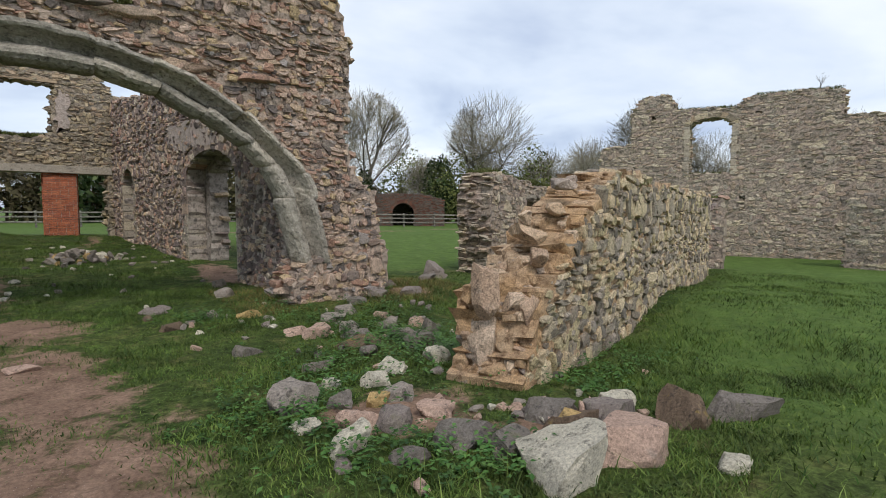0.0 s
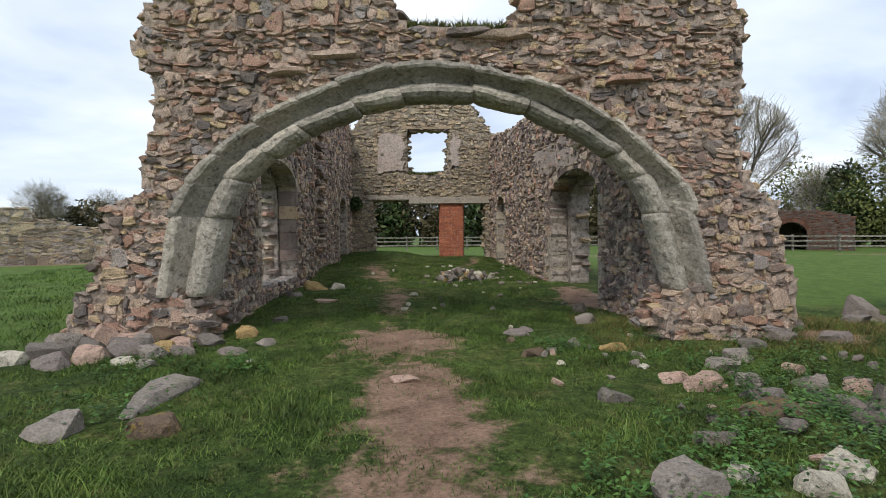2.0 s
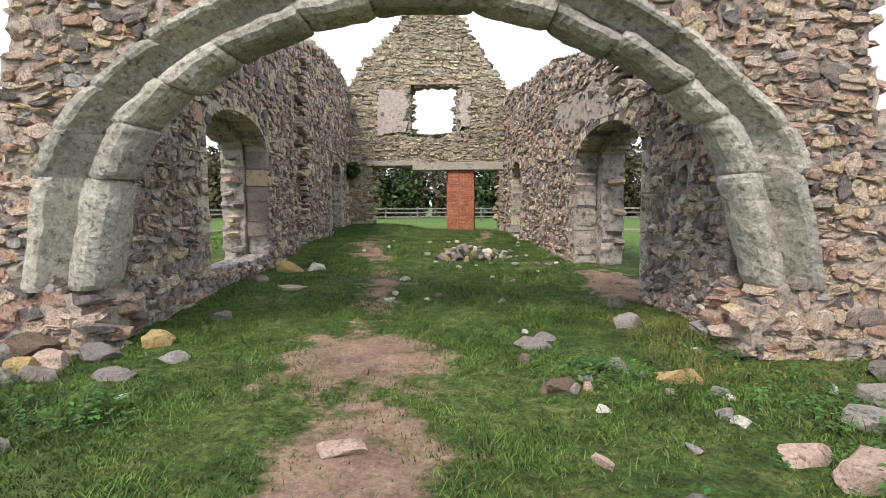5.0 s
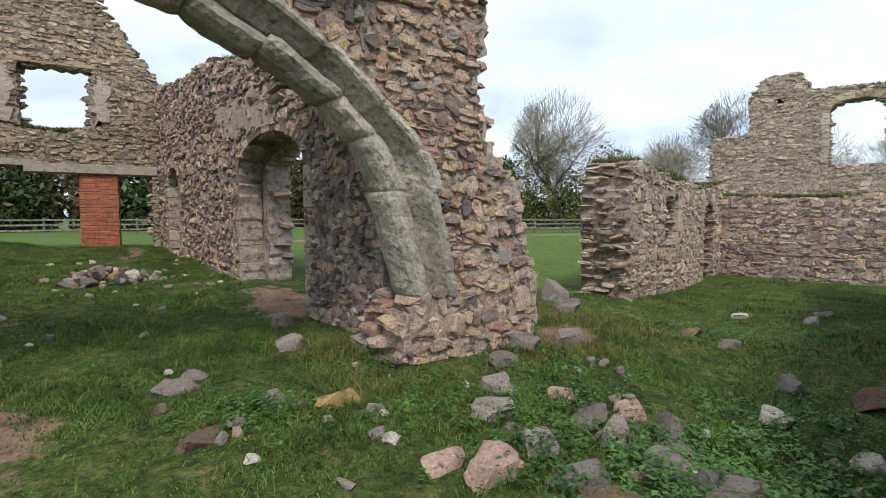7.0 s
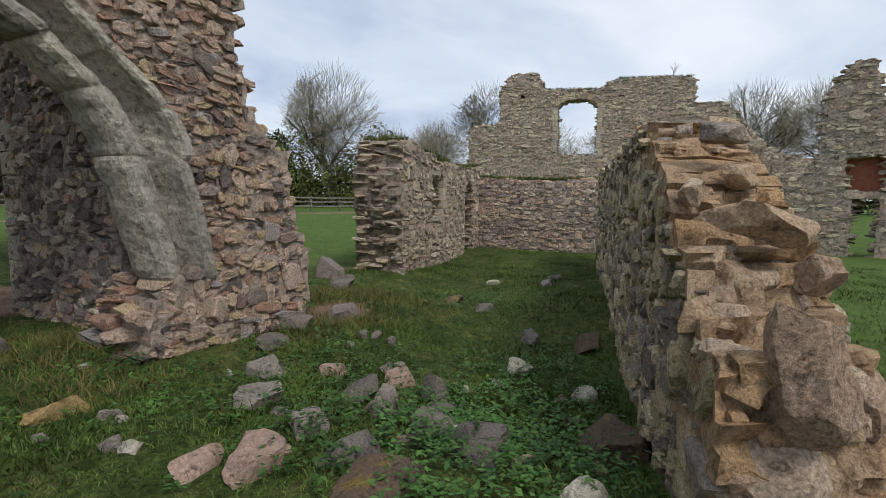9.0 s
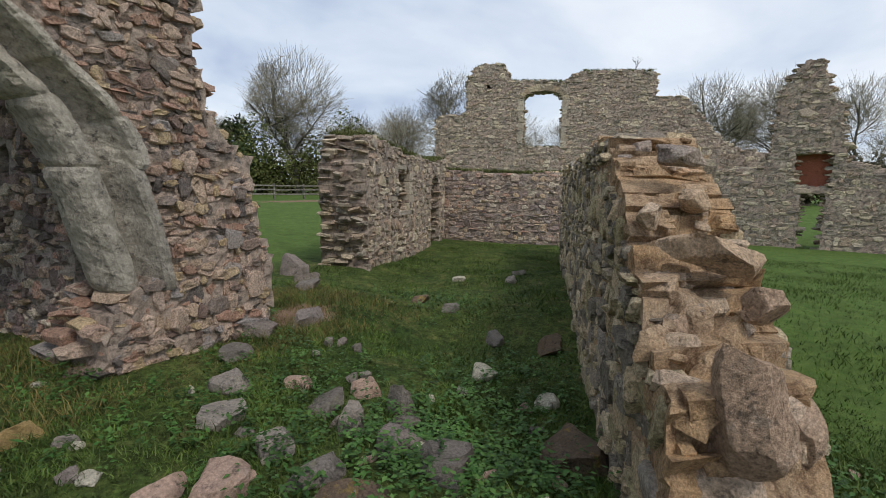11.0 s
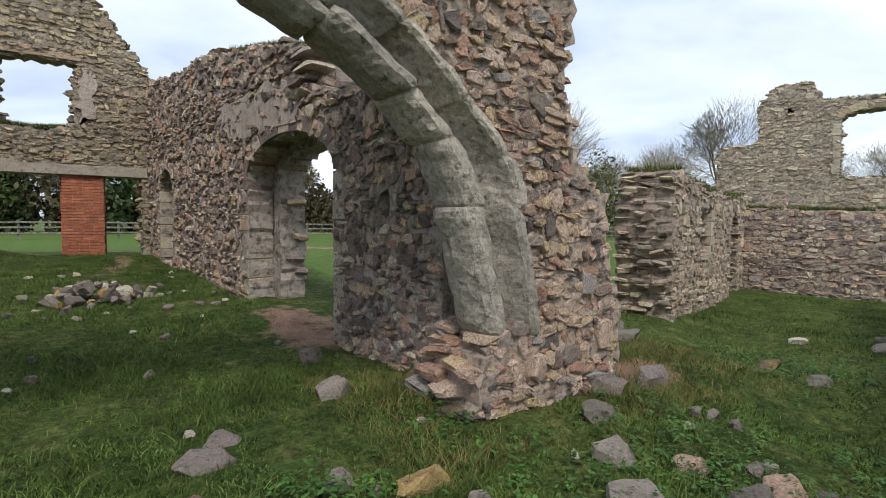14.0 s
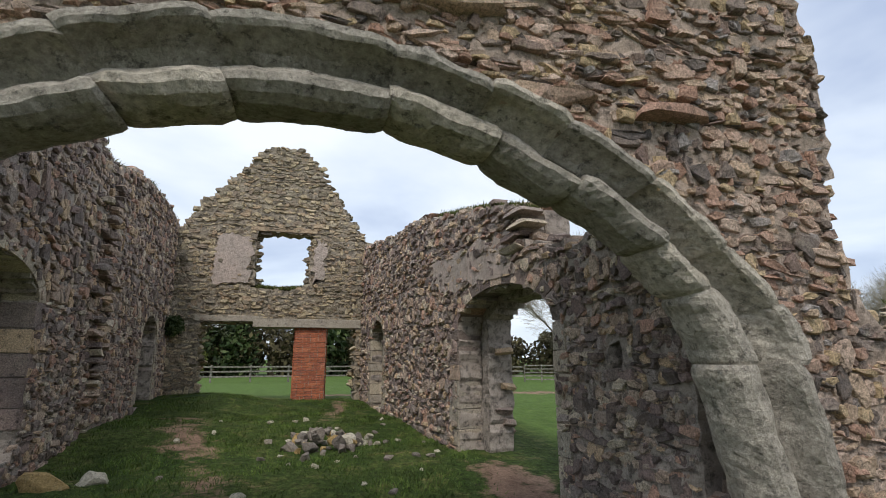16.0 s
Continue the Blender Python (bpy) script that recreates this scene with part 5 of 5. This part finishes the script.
def bare_tree(x, y, k, scale, turn, label="tall leafless grey tree behind the field fence", group="bare trees"):
    root = thing("tree", label, "tree", group=group)
    root.matrix_basis = pose(x, y, gz(x, y), 0, 0, turn) @ Matrix.Scale(scale, 4)
    part("trunk", TREES[k][0], root)
    part("crown", TREES[k][1], root, "fine leafless twigs")


BARE_TREES = """42 36 0 1.1 0|31 46 2 1.15 40|28 47 2 1.0 200|47 32 3 .66 80|51 29 1 .7 10|37 42 3 .6 120|56 24 1 1.05 70|63 8 1 .85 0|62 -2 0 .96 50|66 -8 3 1.0 10|60 -14 1 .85 90|64 14 2 .7 20
52 36 1 .62 130|-2 58 3 .62 0|5 60 1 .6 40|-8 58 0 .58 10|-14 56 1 .6 60|12 58 3 .62 30|-22 54 3 .62 0|20 54 1 .65 0|-40 46 3 .55 0|-44 40 3 .5 60|-36 50 1 .5 90|58 18 0 .75 0|62 -20 2 .7 0|35 40 1 .55 0|44 40 2 .62 60|54 31 0 .65 200|48 26 1 .7 20"""
for _row in BARE_TREES.replace("\n", "|").split("|"):
    _x, _y, _k, _s, _t = (float(q) for q in _row.split())
    bare_tree(_x, _y, int(_k), _s, _t)


def shrub(name, x, y, blobs, count, size, mat, seed, label, category="shrub"):
    root = thing(name, label, category)
    root.location = (x, y, gz(x, y))
    r = random.Random(seed)
    segs = []
    for bx, by, bz, *_ in blobs:
        p = Vector((bx * 0.5, by * 0.5, -0.1))
        for k in range(3):
            q = p + Vector((bx * 0.17 + r.gauss(0, 0.1), by * 0.17 + r.gauss(0, 0.1), bz / 2.6))
            segs.append((p, q, 0.09 - k * 0.02, 0.07 - k * 0.02))
            p = q
    part("stem", mesh_from("stem", *tubes(segs, 5), BARK), root)
    part("crown", leaf_mesh(seed, blobs, count, size, mat), root)
    return root


def hedge(points, h0, h1, mat, label, seed, size=0.22, count=420, step=2.6, depth=2.2):
    r = random.Random(seed)
    blobs = []
    for (x0, y0), (x1, y1) in zip(points[:-1], points[1:]):
        n = max(1, int(math.hypot(x1 - x0, y1 - y0) / step))
        for i in range(n):
            t = (i + r.random()) / n
            h = r.uniform(h0, h1)
            x, y = x0 + (x1 - x0) * t + r.gauss(0, 1), y0 + (y1 - y0) * t + r.gauss(0, 1)
            blobs.append((x, y, h * 0.5, r.uniform(1.2, depth), r.uniform(1.2, depth), h * 0.55))
    ob = new("far_wood", leaf_mesh(seed, blobs, count, size, mat))
    return tagged(ob, label, "undergrowth", kind="stuff")


hedge([(-60, 44), (-30, 52), (-6, 57), (18, 56), (34, 48), (48, 34), (60, 12), (66, -20)], 3.0, 5.5, BRUSH, "brown leafless undergrowth along the field edge", 1, 0.28, 620, 1.7, 2.6)
hedge([(-16, 53), (-2, 54), (14, 53)], 5.0, 8.0, IVY, "dark evergreen wood behind the field fence", 2, 0.34, 520, 2.6, 2.6)
hedge([(-26, 51), (-4, 55), (22, 53)], 5.5, 8.5, BRUSH, "brown leafless wood behind the field fence", 12, 0.3, 900, 1.8, 2.8)
hedge([(28, 36), (31, 33)], 3.0, 4.0, BRUSH, "brown brambles over the old kiln", 9, 0.2, 500, 2.0)
hedge([(33, 41), (46, 31)], 5.0, 9.0, BUD, "pale green budding thicket below bare trees", 3, 0.17, 800, 1.5)
hedge([(46, 31), (62, 6), (64, -16)], 2.0, 4.5, BUD, "pale green budding thicket behind the ruins", 4, 0.16, 300, 2.4)
shrub("shrub", 36.5, 38.5, [(0, 0, 4.2, 1.9, 1.9, 3.4), (1.2, 0.5, 2.4, 1.6, 1.6, 2.2), (-1.1, -0.4, 2.0, 1.5, 1.5, 1.8)], 2600, 0.2, IVY, 3, "dark evergreen ivy-clad tree at the field edge", "tree")
shrub("shrub", -9.5, 50, [(0, 0, 2.6, 1.8, 1.6, 2.4), (1.0, 0.3, 1.6, 1.3, 1.3, 1.5)], 1600, 0.16, WILLOW, 4, "yellow-green spring willow beyond the fence")
shrub("shrub", 30.3, 45, [(0, 0, 3.2, 1.1, 1.1, 3.2)], 1500, 0.2, IVY, 6, "dark ivy round the foot of a bare tree")
_sap = thing("sapling", "thin bare sapling rooted on the tower wall top", "tree")
_sp = tower.world(np.array(10.8), np.array(0.5), np.array(7.3))
_sap.matrix_basis = Matrix.Translation(_sp.tolist()) @ Matrix.Scale(0.09, 4)
_tw = tree_meshes(33, 13, 0.3, 0.16, 3, fine=0)
part("trunk", _tw[0], _sap)
part("crown", _tw[1], _sap)
_ivy = new("wall_shrub", leaf_mesh(9, [(-2.95, 13.2, 2.75, 0.3, 0.25, 0.28)], 900, 0.05, IVY))
tagged(_ivy, "dark small-leaved shrub growing from the wall corner", "shrub")


# ---------------------------------------------------------------- grass and weeds
def blades(name, n, region, hmin, hmax, width, mat, label, seed, keep=0.5):
    r = np.random.default_rng(seed)
    x0, x1, y0, y1 = region
    x, y = r.uniform(x0, x1, n), r.uniform(y0, y1, n)
    clump = np.sin(x * 2.1 + 0.7 * np.sin(y * 1.7)) * np.sin(y * 2.4 + np.sin(x)) * 0.5 + 0.5
    ok = (bare(x, y) + r.normal(0, 0.26, n) < keep) & (r.random(n) < 0.45 + 0.55 * clump)
    x, y, clump = x[ok], y[ok], clump[ok]
    n = len(x)
    z = ground_z(x, y) - 0.005
    h = r.uniform(hmin, hmax, n) * (0.35 + 1.05 * clump)
    a = r.uniform(0, 2 * np.pi, n)
    lean = r.normal(0, 0.8, (n, 2)) * h[:, None]
    w = width * r.uniform(0.7, 1.3, n)
    ux, uy = np.cos(a) * w, np.sin(a) * w
    base = np.stack([x, y, z], 1)
    u = np.stack([ux, uy, np.zeros(n)], 1)
    mid = base + np.stack([lean[:, 0] * 0.35, lean[:, 1] * 0.35, h * 0.6], 1)
    tip = base + np.stack([lean[:, 0], lean[:, 1], h], 1)
    V = np.stack([base - u, base + u, mid + u * 0.7, mid - u * 0.7, tip], 1).reshape(-1, 3)
    k = np.arange(n) * 5
    quads = np.stack([k, k + 1, k + 2, k + 3], 1)
    tris = np.stack([k + 3, k + 2, k + 4], 1)
    me = bpy.data.meshes.new(name)
    me.vertices.add(len(V))
    me.vertices.foreach_set("co", V.reshape(-1).astype(np.float32))
    loops = np.concatenate([quads.reshape(-1), tris.reshape(-1)])
    me.loops.add(len(loops))
    me.loops.foreach_set("vertex_index", loops.astype(np.int32))
    starts = np.concatenate([np.arange(n) * 4, n * 4 + np.arange(n) * 3])
    me.polygons.add(2 * n)
    me.polygons.foreach_set("loop_start", starts.astype(np.int32))
    me.update(calc_edges=True)
    me.validate()
    me.materials.append(mat)
    return tagged(new(name, me), label, "grass", kind="stuff")


blades("grass", 420000, (-4.6, 6.6, -7.2, 3), 0.014, 0.045, 0.0042, GRASS, "short uneven green grass", 1)
blades("grass", 60000, (-3, 3.4, 3, 14), 0.03, 0.07, 0.005, GRASS, "short uneven green grass in the nave", 2)
blades("grass", 80000, (4, 18, -9, 3.5), 0.03, 0.075, 0.006, GRASS, "short green grass round the yard wall", 3)
blades("grass", 60000, (-14, -4.9, -6, 16), 0.04, 0.09, 0.008, GRASS_LUSH, "green pasture grass", 4)
blades("grass", 30000, (-4, 8, -8, 3), 0.05, 0.13, 0.004, GRASS, "longer grass tufts among the stones", 5, 0.3)
blades("dry_grass", 9000, (2.5, 7.5, -0.8, 1.6), 0.05, 0.14, 0.003, DRY, "dry straw-coloured grass by the wall foot", 6, 2.0)


def weeds(spots, seed, label):
    """Low broad-leaved plants: a few stalks with paired leaves."""
    r = np.random.default_rng(seed)
    V, F = [], []
    for cx, cy, rad, n in spots:
        for _ in range(int(n * 1.25)):
            x, y = cx + r.normal(0, rad), cy + r.normal(0, rad)
            z, h = gz(x, y), r.uniform(0.06, 0.22)
            for k in range(7):
                a, t = r.uniform(0, 6.28), r.uniform(0.3, 1.0)
                c = np.array([x + r.normal(0, 0.02), y + r.normal(0, 0.02), z + h * t])
                d = np.array([math.cos(a), math.sin(a), r.uniform(-0.3, 0.35)])
                s = np.array([-math.sin(a), math.cos(a), r.uniform(-0.2, 0.2)])
                L = r.uniform(0.02, 0.05)
                b = len(V)
                V += [c, c + d * L * 0.5 + s * L * 0.36, c + d * L * 1.15 - np.array([0, 0, L * 0.2]), c + d * L * 0.5 - s * L * 0.36]
                F.append((b, b + 1, b + 2, b + 3))
    ob = new("nettles", mesh_from("nettles", V, F, WEED))
    return tagged(ob, label, "weeds", kind="stuff")


weeds([(1.9, -5.6, 0.3, 70), (2.3, -6.1, 0.25, 60), (1.5, -4.6, 0.3, 70), (2.0, -4.3, 0.4, 90), (2.9, -3.7, 0.5, 120), (3.6, -3.2, 0.45, 160), (4.3, -3.3, 0.4, 160), (5.0, -2.8, 0.5, 150), (4.2, -2.7, 0.4, 120),
       (6.2, -2.6, 0.5, 120), (8.5, -0.6, 0.6, 160), (1.8, -0.6, 0.25, 60), (5.4, 0.4, 0.2, 40), (4.2, -5.4, 0.2, 40), (4.9, -5.2, 0.25, 50), (5.8, -4.9, 0.3, 40), (-1.9, -1.6, 0.2, 50), (-2.9, -1.6, 0.3, 50),
       (3.3, -1.2, 0.5, 90), (4.6, -1.2, 0.5, 100), (3.2, 0.1, 0.15, 30), (-2.4, -2.9, 0.3, 40), (3.2, -2.3, 0.4, 80)], 4, "low green nettles and weeds among the stones")
